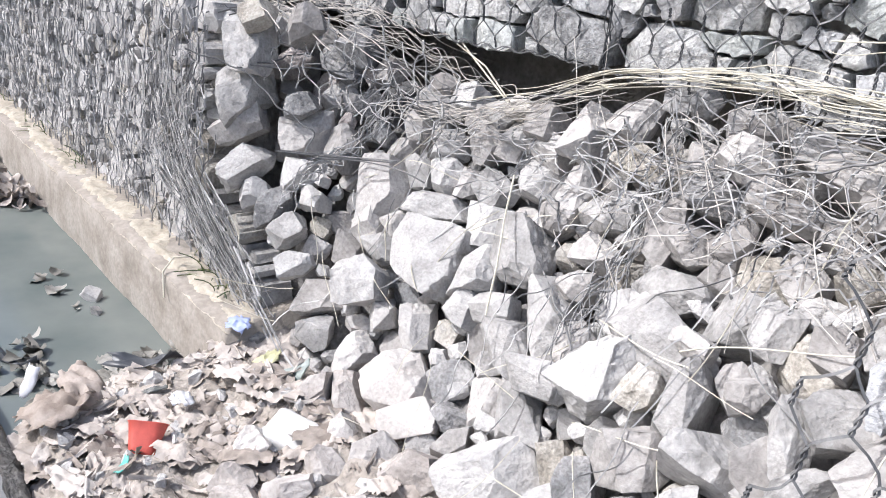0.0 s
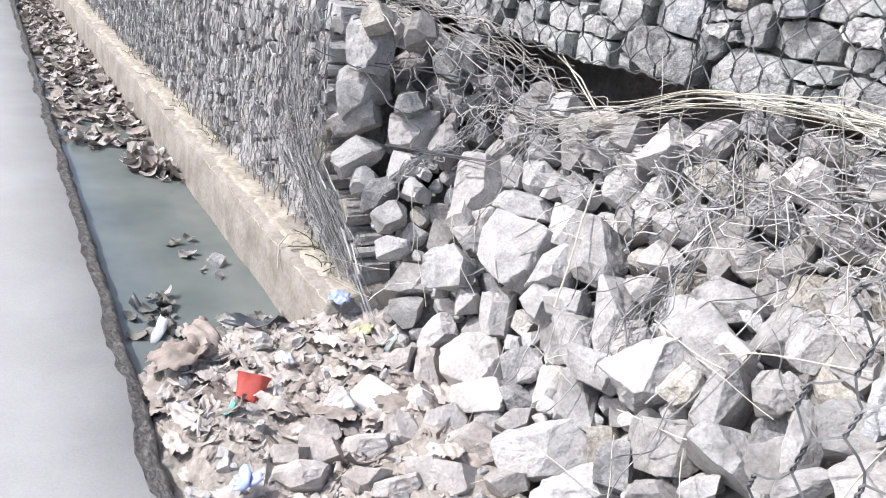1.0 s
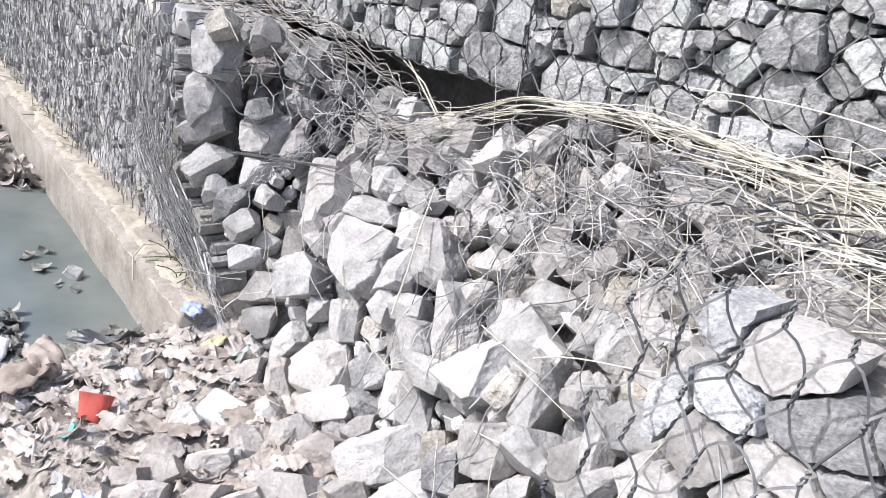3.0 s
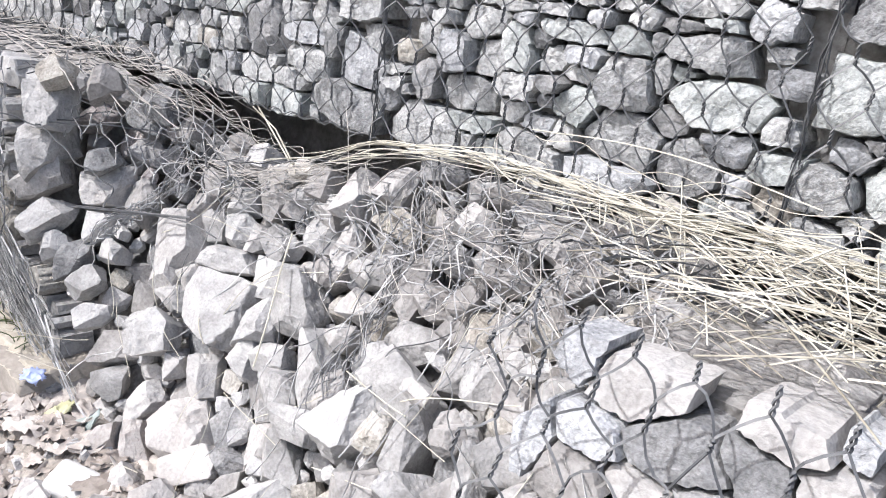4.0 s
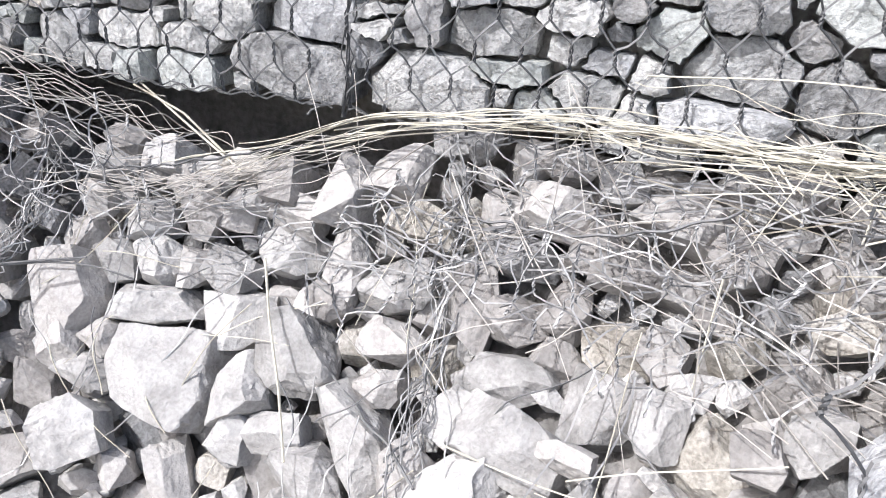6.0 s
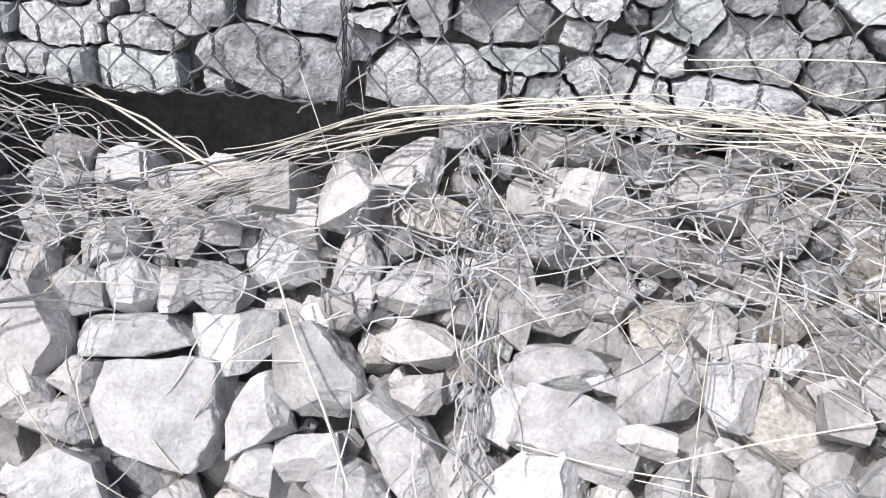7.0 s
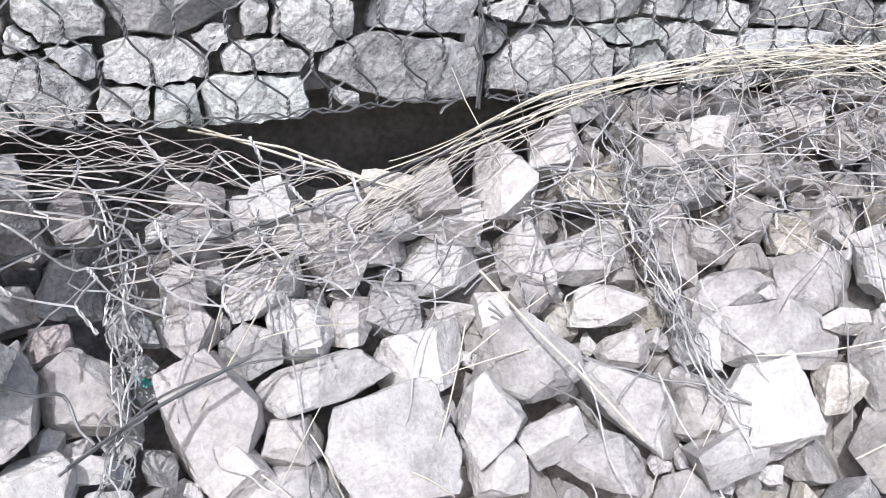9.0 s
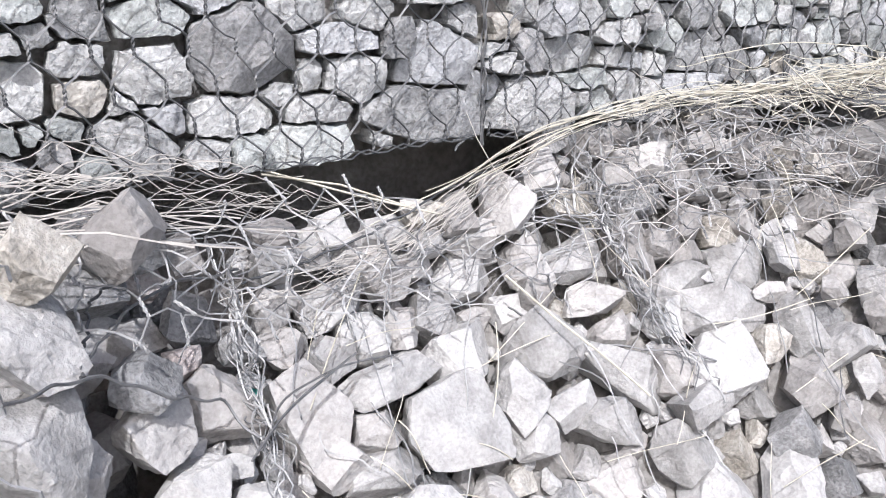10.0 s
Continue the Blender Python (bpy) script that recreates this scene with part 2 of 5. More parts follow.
def packed_stone(poly, seed, flat=1.0):
    """Verts (u, out, v) and faces of one stone with that outline: crisp arrises and a face of a few flat breaks."""
    rng = np.random.RandomState(seed)
    ring = []
    size = np.ptp(poly, axis=0).max()
    step_length = max(0.009, size / 14)
    for i, p in enumerate(poly):
        q = poly[(i + 1) % len(poly)]
        n = max(1, int(np.linalg.norm(q - p) / step_length))
        for k in range(n):
            e = p + (q - p) * k / n
            ring.append(e + (rng.normal(0, 0.0022, 2) if k else rng.normal(0, 0.001, 2)))
    ring = np.array(ring)
    c = ring.mean(0)
    proud = rng.uniform(-0.026, 0.018) * (0.4 + 0.6 * flat)
    # flat breaks of the face: the lowest of a few tilted planes
    planes = [(flat * rng.uniform(-0.12, 0.12), flat * rng.uniform(-0.12, 0.12), 0.012)]
    for k in range(rng.randint(2, 5)):
        th, steep = rng.uniform(0, 6.28), flat * rng.uniform(0.18, 0.75)
        planes.append((steep * math.cos(th), steep * math.sin(th), 0.012 + steep * size * rng.uniform(0.12, 0.34)))
    coarse = rng.uniform(0.4, 1.3)
    V, F = [], []
    levels = [(0.93, -0.10), (0.99, -0.03), (1.0, None), (0.965, None), (0.88, None), (0.76, None), (0.6, None), (0.42, None), (0.22, None)]
    n = len(ring)
    for f, o in levels:
        for p in ring:
            e = c + (p - c) * f
            d = e - c
            face = min(a * d[0] + b * d[1] + h for a, b, h in planes)
            face += coarse * (0.4 + 0.6 * flat) * (noise.noise((e[0] * 38 + seed, e[1] * 38, 0)) * 0.0045 + noise.noise((e[0] * 95 + seed, e[1] * 95, 3)) * 0.0022 + noise.noise((e[0] * 11, e[1] * 11 + seed, 0)) * 0.006)
            if f == 1.0:
                face -= 0.006
            V.append((e[0], o if o is not None else max(face + proud, -0.07), e[1]))
    V.append((c[0], min(h for a, b, h in planes) + proud, c[1]))
    for k in range(len(levels) - 1):
        for i in range(n):
            j = (i + 1) % n
            F.append((k * n + i, k * n + j, (k + 1) * n + j, (k + 1) * n + i))
    k = (len(levels) - 1) * n
    for i in range(n):
        F.append((k + i, k + (i + 1) % n, len(V) - 1))
    return V, F


class Face:
    """A wall face: along runs from start, out points to the viewer."""

    def __init__(self, x0, y0, slope, lean=0.0):
        self.x0, self.y0, self.slope, self.lean = x0, y0, slope, lean

    def __call__(self, u, v, out=0.0):
        return np.array([u + out * self.slope, self.y0 + self.slope * (u - self.x0) - out + self.lean * v, v])


def fill_seeds(u0, u1, v0, v1, rng, have=(), wide=(0.09, 0.2), aspect=(0.5, 0.85), tries=6000):
    """Stones to fill the rest of a face, as big as fit, between the ones in have."""
    seeds = list(have)
    for size in (1.0, 0.7, 0.5, 0.36):
        for _ in range(tries // 4):
            w = rng.uniform(*wide) * size
            h = w * rng.uniform(*aspect) if size > 0.6 else w * rng.uniform(0.6, 1.1)
            u, v = rng.uniform(u0, u1), rng.uniform(v0, v1)
            a = np.asarray(seeds) if seeds else np.zeros((0, 4))
            if len(a) and (((a[:, 0] - u) / (0.44 * (a[:, 2] + w))) ** 2 + ((a[:, 1] - v) / (0.44 * (a[:, 3] + h))) ** 2 < 1).any():
                continue
            seeds.append((u, v, w, h))
    return seeds


def stone_parts(face, seeds, parent, mat, single, seed=0, inside=None, flat=1.0):
    """Each stone an object of its own where single(u, v) holds; the rest joined into one part."""
    V, F = [], []
    for i, poly in enumerate(packed_outlines(seeds)):
        c = poly.mean(0)
        if inside and not inside(c[0], c[1]):
            continue
        if np.ptp(poly, axis=0).min() < 0.015:
            continue
        pv, pf = packed_stone(poly, seed + i, flat)
        pv = [face(u, v, o) for u, o, v in pv]
        if single(c[0], c[1]):
            ob = mesh_object("stone", pv, pf, mat(c[0], c[1], i), parent, smooth=24)
        else:
            b = len(V)
            V += pv
            F += [tuple(b + k for k in f) for f in pf]
    if V:
        tagged(mesh_object("stone_mass", V, F, WALL_STONE_JOINED, parent, smooth=24), kind="stuff")


WALL_STONE_JOINED = material("quarry_stone_joined", [(0.22, (0.22, 0.221, 0.222)), (0.46, (0.41, 0.412, 0.406)), (0.72, (0.58, 0.578, 0.565))], 26, 0.9, 0.9, speck=0.6, vary=0.42, detail_scale=110, random_from="island")


def box_part(name, parent, mat, lo, hi, cuts=0, rough=0.0, seed=0):
    bm = bmesh.new()
    bmesh.ops.create_cube(bm, size=1)
    for v in bm.verts:
        v.co = [lo[k] + (v.co[k] + 0.5) * (hi[k] - lo[k]) for k in range(3)]
    if cuts:
        bmesh.ops.subdivide_edges(bm, edges=bm.edges, cuts=cuts, use_grid_fill=True)
        for v in bm.verts:
            v.co += noise.noise_vector(v.co * 7 + Vector((seed, 0, 0))) * rough
    return part(name, bm, mat, parent)


def sheet(name, x0, x1, y0, y1, nx, ny, height, mat, parent=None, smooth=60):
    V = [(x0 + (x1 - x0) * i / nx, y0 + (y1 - y0) * j / ny, 0) for j in range(ny + 1) for i in range(nx + 1)]
    V = [(x, y, height(x, y)) for x, y, _ in V]
    F = [(j * (nx + 1) + i, j * (nx + 1) + i + 1, (j + 1) * (nx + 1) + i + 1, (j + 1) * (nx + 1) + i) for j in range(ny) for i in range(nx)]
    return mesh_object(name, V, F, mat, parent, smooth)


# ---- ground, road and ditch ----
ROAD_EDGE, ROAD_TOP, WATER_TOP = -1.29, -0.02, -0.10


def beam_front(x):
    return -0.69 + 0.03 * x


def far_ground(x, y):
    return -0.5


ground = sheet("ground", -900, 900, -900, 900, 8, 8, far_ground, SOIL)
tagged(ground, "bare brown earth reaching far out round the wall", "ground", kind="structure")

# road slab: worn edge towards the ditch
bm = bmesh.new()
road_rng = np.random.RandomState(3)
stations = np.concatenate([np.linspace(-30, -8, 12), np.linspace(-7.6, 4, 290), np.linspace(4.6, 30, 10)])
rings = []
for x in stations:
    chip = 0.014 * noise.noise((x * 3.1, 0, 0)) + 0.007 * noise.noise((x * 14, 5, 0)) + 0.006 * noise.noise((x * 50, 9, 0))
    e = ROAD_EDGE + chip
    rough = lambda k: 0.012 * noise.noise((x * 25, k * 7, 2))
    ring = [(x, -40, ROAD_TOP), (x, -3.0, ROAD_TOP), (x, -1.6, ROAD_TOP + 0.003 * noise.noise((x * 2, 1, 1))), (x, e - 0.05 + chip, ROAD_TOP), (x, e - 0.04 + chip, ROAD_TOP - 0.012 + rough(1) * 0.8), (x, e - 0.016 + rough(6), ROAD_TOP - 0.02 + rough(2)),
            (x, e + rough(3), ROAD_TOP - 0.03), (x, e + 0.012 + rough(4) * 1.5, ROAD_TOP - 0.07), (x, e + 0.0 + rough(5) * 1.5, -0.14), (x, e, -0.45), (x, -40, -0.45)]
    rings.append([bm.verts.new(p) for p in ring])
for a, b in zip(rings, rings[1:]):
    for k in range(len(a) - 1):
        bm.faces.new((a[k], b[k], b[k + 1], a[k + 1])).material_index = 1 if k >= 3 else 0
for f in bm.faces:
    f.smooth = True
road_slab = part("road", bm, CONCRETE, None)
road_slab.data.materials.append(ROAD_SIDE)
tagged(road_slab, "pale grey concrete road slab with a worn chipped edge", "road", kind="structure")


def ditch_bed(x, y):
    mud = max(0.0, min(1.0, (-2.75 - x + 0.35 * noise.noise((x * 3, y * 4, 0))) / 0.5))
    return -0.19 + mud * (0.095 + 0.03 * noise.noise((x * 6, y * 6, 1)) + 0.012 * noise.noise((x * 25, y * 25, 4)))


tagged(sheet("ditch_bed", -14, 3, -1.36, -0.6, 500, 24, ditch_bed, MUD), "dark muddy bed of the roadside ditch", "ditch bed", kind="structure")
tagged(sheet("water", -14, 3, -1.34, -0.62, 60, 6, lambda x, y: WATER_TOP, WATER), "still murky grey-green drain water in the ditch", "water", kind="structure")

# mortar footing under the gabions
bm = bmesh.new()
rings = []
for x in np.concatenate([np.linspace(-16, -8, 20), np.linspace(-7.9, -0.55, 260)]):
    f = beam_front(x)
    w = lambda k, a: a * noise.noise((x * 5, k * 3.7, 0)) + 0.5 * a * noise.noise((x * 21, k * 5, 1))
    ring = [(x, f + w(1, 0.006), -0.4), (x, f + w(1, 0.008), -0.05), (x, f + 0.003 + w(2, 0.006), 0.125 + w(7, 0.008)), (x, f + 0.012 + w(3, 0.012), 0.145 + w(8, 0.008)),
            (x, f + 0.07, 0.152 + w(4, 0.016)), (x, f + 0.12, 0.158 + w(5, 0.016)), (x, f + 0.20, 0.165 + w(6, 0.014)), (x, f + 0.6, 0.165), (x, f + 0.6, -0.4)]
    rings.append([bm.verts.new(p) for p in ring])
for a, b in zip(rings, rings[1:]):
    for k in range(len(a) - 1):
        bm.faces.new((a[k], a[k + 1], b[k + 1], b[k]))
bm.faces.new(rings[-1])
for f in bm.faces:
    f.smooth = True
def crumbs(x, y):
    r = y - beam_front(x) - 0.035 - 0.03 * noise.noise((x * 6, 4, 0)) - 0.016 * noise.noise((x * 27, 1, 0))
    return 0.135 + 0.024 * max(0.0, min(1.0, r / 0.02)) + 0.012 * noise.noise((x * 14, y * 14, 2)) + 0.007 * noise.noise((x * 50, y * 50, 3))


sand_rows = [(x, beam_front(x) + d) for d in np.linspace(0.004, 0.26, 26) for x in np.linspace(-9, -0.55, 500)]
tagged(mesh_object("sand", [(x, y, crumbs(x, y)) for x, y in sand_rows], [(j * 500 + i, j * 500 + i + 1, (j + 1) * 500 + i + 1, (j + 1) * 500 + i) for j in range(25) for i in range(499)], SAND, None, 60),
       "crumbled yellowish sand lying on top of the footing", "sand", kind="structure")
tagged(part("footing", bm, FOOTING, None), "sandy mortar footing beam with a crumbling top edge", "footing", kind="structure")

# ---- upper gabion wall ----
UPPER = Face(0.0, 0.005, 0.06)
WALL_STONES = []


def laid(u, v, w, h):
    WALL_STONES.append((u, v, w, h))


laid(0.243, 1.078, 0.254, 0.128)
laid(0.398, 1.124, 0.139, 0.051)
laid(0.356, 1.189, 0.187, 0.087)
laid(0.224, 1.199, 0.078, 0.097)
laid(0.127, 1.189, 0.087, 0.072)
laid(0.124, 1.255, 0.113, 0.071)
laid(0.085, 1.322, 0.125, 0.096)
laid(0.215, 1.311, 0.092, 0.082)
laid(0.307, 1.287, 0.118, 0.100)
laid(0.363, 1.362, 0.129, 0.083)
laid(0.411, 1.290, 0.134, 0.092)
laid(0.490, 1.326, 0.098, 0.117)
laid(0.502, 1.238, 0.119, 0.063)
laid(0.506, 1.394, 0.062, 0.036)
laid(0.478, 1.413, 0.097, 0.027)
laid(0.584, 1.423, 0.108, 0.026)
laid(0.653, 1.380, 0.193, 0.043)
laid(0.588, 1.314, 0.081, 0.060)
laid(0.678, 1.335, 0.084, 0.046)
laid(0.667, 1.292, 0.086, 0.041)
laid(0.608, 1.263, 0.067, 0.043)
laid(0.668, 1.228, 0.119, 0.095)
laid(0.646, 1.154, 0.072, 0.075)
laid(0.576, 1.165, 0.094, 0.042)
laid(0.535, 1.098, 0.135, 0.077)
laid(0.786, 1.297, 0.125, 0.128)
laid(0.777, 1.380, 0.106, 0.057)
laid(0.796, 1.185, 0.184, 0.125)
laid(0.774, 1.092, 0.237, 0.068)
laid(0.863, 1.329, 0.042, 0.077)
laid(0.944, 1.386, 0.177, 0.076)
laid(0.990, 1.290, 0.205, 0.102)
laid(0.952, 1.155, 0.134, 0.119)
laid(1.032, 1.219, 0.102, 0.063)
laid(0.884, 1.473, 0.145, 0.039)
laid(0.965, 1.480, 0.093, 0.037)
laid(0.969, 1.446, 0.064, 0.022)
laid(0.882, 1.428, 0.096, 0.025)
laid(1.057, 1.464, 0.090, 0.073)
laid(1.085, 1.407, 0.056, 0.030)
laid(1.127, 1.271, 0.065, 0.048)
laid(1.127, 1.200, 0.080, 0.059)
laid(1.154, 1.141, 0.088, 0.062)
laid(1.068, 1.148, 0.060, 0.046)
laid(0.749, 1.457, 0.075, 0.032)
laid(0.677, 1.451, 0.080, 0.024)
laid(0.455, 1.071, 0.101, 0.067)
laid(0.244, 1.405, 0.102, 0.053)
laid(0.137, 1.397, 0.100, 0.049)
laid(0.375, 1.426, 0.101, 0.038)
laid(0.533, 1.446, 0.090, 0.024)
laid(-0.758, 1.281, 0.107, 0.074)
laid(-0.641, 1.290, 0.153, 0.072)
laid(-0.645, 1.182, 0.139, 0.111)
laid(-0.467, 1.227, 0.220, 0.179)
laid(-0.771, 1.221, 0.092, 0.063)
laid(-0.768, 1.150, 0.094, 0.060)
laid(-0.805, 1.099, 0.055, 0.042)
laid(-0.688, 1.062, 0.143, 0.124)
laid(-0.629, 1.107, 0.071, 0.053)
laid(-0.499, 1.100, 0.161, 0.079)
laid(-0.554, 1.031, 0.085, 0.048)
laid(-0.477, 1.026, 0.078, 0.062)
laid(-0.329, 1.168, 0.047, 0.069)
laid(-0.270, 1.243, 0.190, 0.060)
laid(-0.234, 1.157, 0.148, 0.093)
laid(-0.321, 1.105, 0.139, 0.061)
laid(-0.339, 1.032, 0.174, 0.083)
laid(-0.131, 1.239, 0.074, 0.083)
laid(-0.029, 1.204, 0.202, 0.142)
laid(-0.081, 1.076, 0.280, 0.115)
laid(-0.828, 1.057, 0.048, 0.070)
laid(-0.753, 1.018, 0.073, 0.046)
laid(0.027, 1.275, 0.075, 0.073)
laid(0.103, 1.252, 0.078, 0.064)
laid(0.124, 1.197, 0.093, 0.066)
laid(0.098, 1.126, 0.080, 0.062)

TOP, BASE = 2.0, 0.985
SEAMS = (-9.2, -7.2, -5.2, -3.3, -1.75, 0.075, 1.17, 3.0, 5.0)


def overhang(u):
    """Lower edge of the upper baskets; they sag a little beside the washed-out hole."""
    return BASE + 0.022 + 0.02 * math.exp(-((u - 0.0) / 0.25) ** 2) + 0.05 * max(0.0, min(1.0, (u - 0.35) / 0.6))


fill_rng = np.random.RandomState(11)
for n, (a, b) in enumerate(zip(SEAMS, SEAMS[1:])):
    near = -1.8 < a < 1.5
    have = [s for s in WALL_STONES if a <= s[0] < b]
    seeds = fill_seeds(a + 0.05, b - 0.05, overhang((a + b) / 2) - 0.0, TOP, fill_rng, have, wide=(0.1, 0.21), tries=5200 if near else 4200)
    basket = holder("gabion_basket", "grey quarry stones packed in galvanised hexagonal wire netting, upper course" if near else "grey quarry stones in wire netting further along the upper course",
                    "gabion", "upper gabion course", at=(0, 0, 0))
    stone_parts(UPPER, seeds, basket, lambda u, v, i: (TAN_STONE if i % 37 == 5 else GREY_OR_SHADED_STONE if i % 17 == 3 else (WALL_STONE, GREEN_STONE, WALL_STONE, BLUE_STONE, WALL_STONE)[i % 5]), lambda u, v: near and v < 1.72, seed=n * 1000,
                inside=lambda u, v: a + 0.015 < u < b - 0.015 and v > overhang(u) - 0.03)
    lift = lambda u, v: UPPER(u, v + overhang(u) - 1.0, 0.038 + 0.008 * noise.noise((u * 9, v * 9, 3)) - 0.012 * (v < 1.0))
    netting("wire_netting", basket, lift, a + 0.01, b - 0.03, 0.99, TOP, 40 + n, radius=0.0022, wound=near)
    edge = []
    for k in range(5):
        rr = np.random.RandomState(90 + n * 7 + k)
        edge.append([UPPER(a + rr.normal(0, 0.006), v, 0.02 + rr.normal(0, 0.006)) for v in np.linspace(overhang(a) - 0.03, TOP, 26)])
    for k in range(2):
        us = np.arange(a + 0.01, b - 0.02, 0.021)
        edge.append([UPPER(u, overhang(u) - 0.008 + 0.007 * math.sin(u * 74 + 2 * k) + 0.004 * noise.noise((u * 30, k, n)), 0.034 - 0.012 * k + 0.006 * noise.noise((u * 20, 3, k))) for u in us])
    V, F = tubes(edge, 0.0019)
    mesh_object("selvedge_wire", V, F, WIRE, basket)
    V, F = [], []
    us = np.linspace(a, b, 40)
    vs = np.linspace(0, 1, 14)
    for v in vs:
        for u in us:
            vv = overhang(u) + 0.014 + 0.02 * noise.noise((u * 11, 2, n)) * (1 - v) + v * (TOP - overhang(u))
            V.append(UPPER(u, vv, -0.075 + 0.025 * noise.noise((u * 15, vv * 15, n))))
    cols = len(us)
    for j in range(len(vs) - 1):
        for i in range(cols - 1):
            F.append((j * cols + i, j * cols + i + 1, (j + 1) * cols + i + 1, (j + 1) * cols + i))
    base = len(V)
    for u in us:
        V.append(UPPER(u, overhang(u) + 0.014 + 0.02 * noise.noise((u * 7, 4, n)), -0.7))
    for i in range(cols - 1):
        F.append((base + i, base + i + 1, i + 1, i))
    mesh_object("inner_fill", V, F, FILL, basket)

# earth behind the wall, with the hollow washed out under the upper baskets
V, F = [], []
xs, zs = np.linspace(-9.2, 5.0, 150), np.linspace(-0.45, 2.1, 26)
for z in zs:
    for x in xs:
        y = 0.06 * x + 0.42 + 0.05 * noise.noise((x * 5, z * 5, 0))
        if z > 1.08:
            y = 0.06 * x + 0.16
        V.append((x, y, z))
for j in range(len(zs) - 1):
    for i in range(len(xs) - 1):
        F.append((j * len(xs) + i, j * len(xs) + i + 1, (j + 1) * len(xs) + i + 1, (j + 1) * len(xs) + i))
k = len(V)
last = (len(zs) - 1) * len(xs)
V += [(x, 60, 2.1) for x in xs] + [(x, 60, -0.45) for x in xs]
for i in range(len(xs) - 1):
    F += [(last + i, last + i + 1, k + i + 1, k + i), (k + i, k + i + 1, k + len(xs) + i + 1, k + len(xs) + i)]
tagged(mesh_object("embankment", V, F, SOIL), "brown earth bank held behind the gabion wall", "embankment", kind="structure")

# ---- lower gabion course, standing part beside the ditch ----
LOWER = Face(0.0, -0.535, 0.03, 0.02)
LOWER_TOP = 0.985
low_rng = np.random.RandomState(21)
LOW_SEAMS = (-9.0, -7.0, -5.0, -3.6, -2.2, -0.35)


def torn_edge(v):
    """Where the standing basket ends, at height v: it slumps outwards at its foot."""
    return -1.02 + 0.03 * noise.noise((v * 9, 0, 0)) + 1.6 * max(0.0, 0.49 - v)


for n, (a, b) in enumerate(zip(LOW_SEAMS, LOW_SEAMS[1:])):
    near = a > -3.7
    seeds = fill_seeds(a + 0.04, b - 0.02, 0.18, LOWER_TOP, low_rng, [], wide=(0.08, 0.17), tries=5600 if near else 3600)
    basket = holder("gabion_basket", "pale stones packed in rusty-grey wire netting, lower course on the footing", "gabion", "lower gabion course")
    stone_parts(LOWER, seeds, basket, lambda u, v, i: GRANITE if i % 9 else TAN_STONE, lambda u, v: near, seed=5000 + n * 1000, inside=lambda u, v: a < u < min(b, torn_edge(v) - 0.03) and v > 0.16)
    bulge = lambda u, v: LOWER(u, v, 0.034 + 0.012 * noise.noise((u * 6, v * 6, 3)))
    netting("wire_netting", basket, bulge, a, b, 0.17, LOWER_TOP, 140 + n, mat=MID_WIRE, keep=lambda u, v: u < torn_edge(v) + 0.03)
    # second, loosely laid layer of netting with long upright wires
    rr = np.random.RandomState(700 + n)
    strands = []
    for k in range(int((b - a) * 28)):
        u, v0 = rr.uniform(a, b), rr.uniform(0.17, 0.6)
        v1 = min(LOWER_TOP + 0.01, v0 + rr.uniform(0.15, 0.6))
        if u > torn_edge(v1):
            continue
        ph = rr.uniform(0, 6.28)
        strands.append([LOWER(u + 0.012 * math.sin(ph + v * 24) + 0.006 * rr.normal(), v, 0.032 + 0.012 * math.sin(ph * 2 + v * 17)) for v in np.linspace(v0, v1, 10)])
    V, F = tubes(strands, 0.0016)
    tagged(mesh_object("wire_tangle", V, F, MID_WIRE, basket), kind="stuff")
    over = lambda u, v: LOWER(u + 0.03 * noise.noise((v * 5, u * 3, 1)), v, 0.045 + 0.02 * noise.noise((u * 8, v * 8, 9)))
    netting("outer_netting", basket, over, a, b, 0.17, LOWER_TOP, 340 + n, slack=0.012, pitch=0.085, radius=0.0014, mat=MID_WIRE, keep=lambda u, v: u < torn_edge(v) + 0.02)["kind"] = "stuff"
    top = lambda u, v: np.array([u, LOWER.y0 + 0.03 * u + 0.02 + v, LOWER_TOP + 0.03 + 0.025 * noise.noise((u * 4, v * 5, 8)) - 0.03 * math.exp(-v * 18)])
    netting("lid_netting", basket, top, a, min(b, -0.9), 0.0, 0.52, 240 + n, slack=0.008)
    box_part("inner_fill", basket, FILL, (a, LOWER.y0 + 0.03 * a + 0.09, 0.165), (min(b, -1.08) - 0.02, 0.02 + 0.06 * a, LOWER_TOP - 0.02), cuts=7, rough=0.05, seed=n)

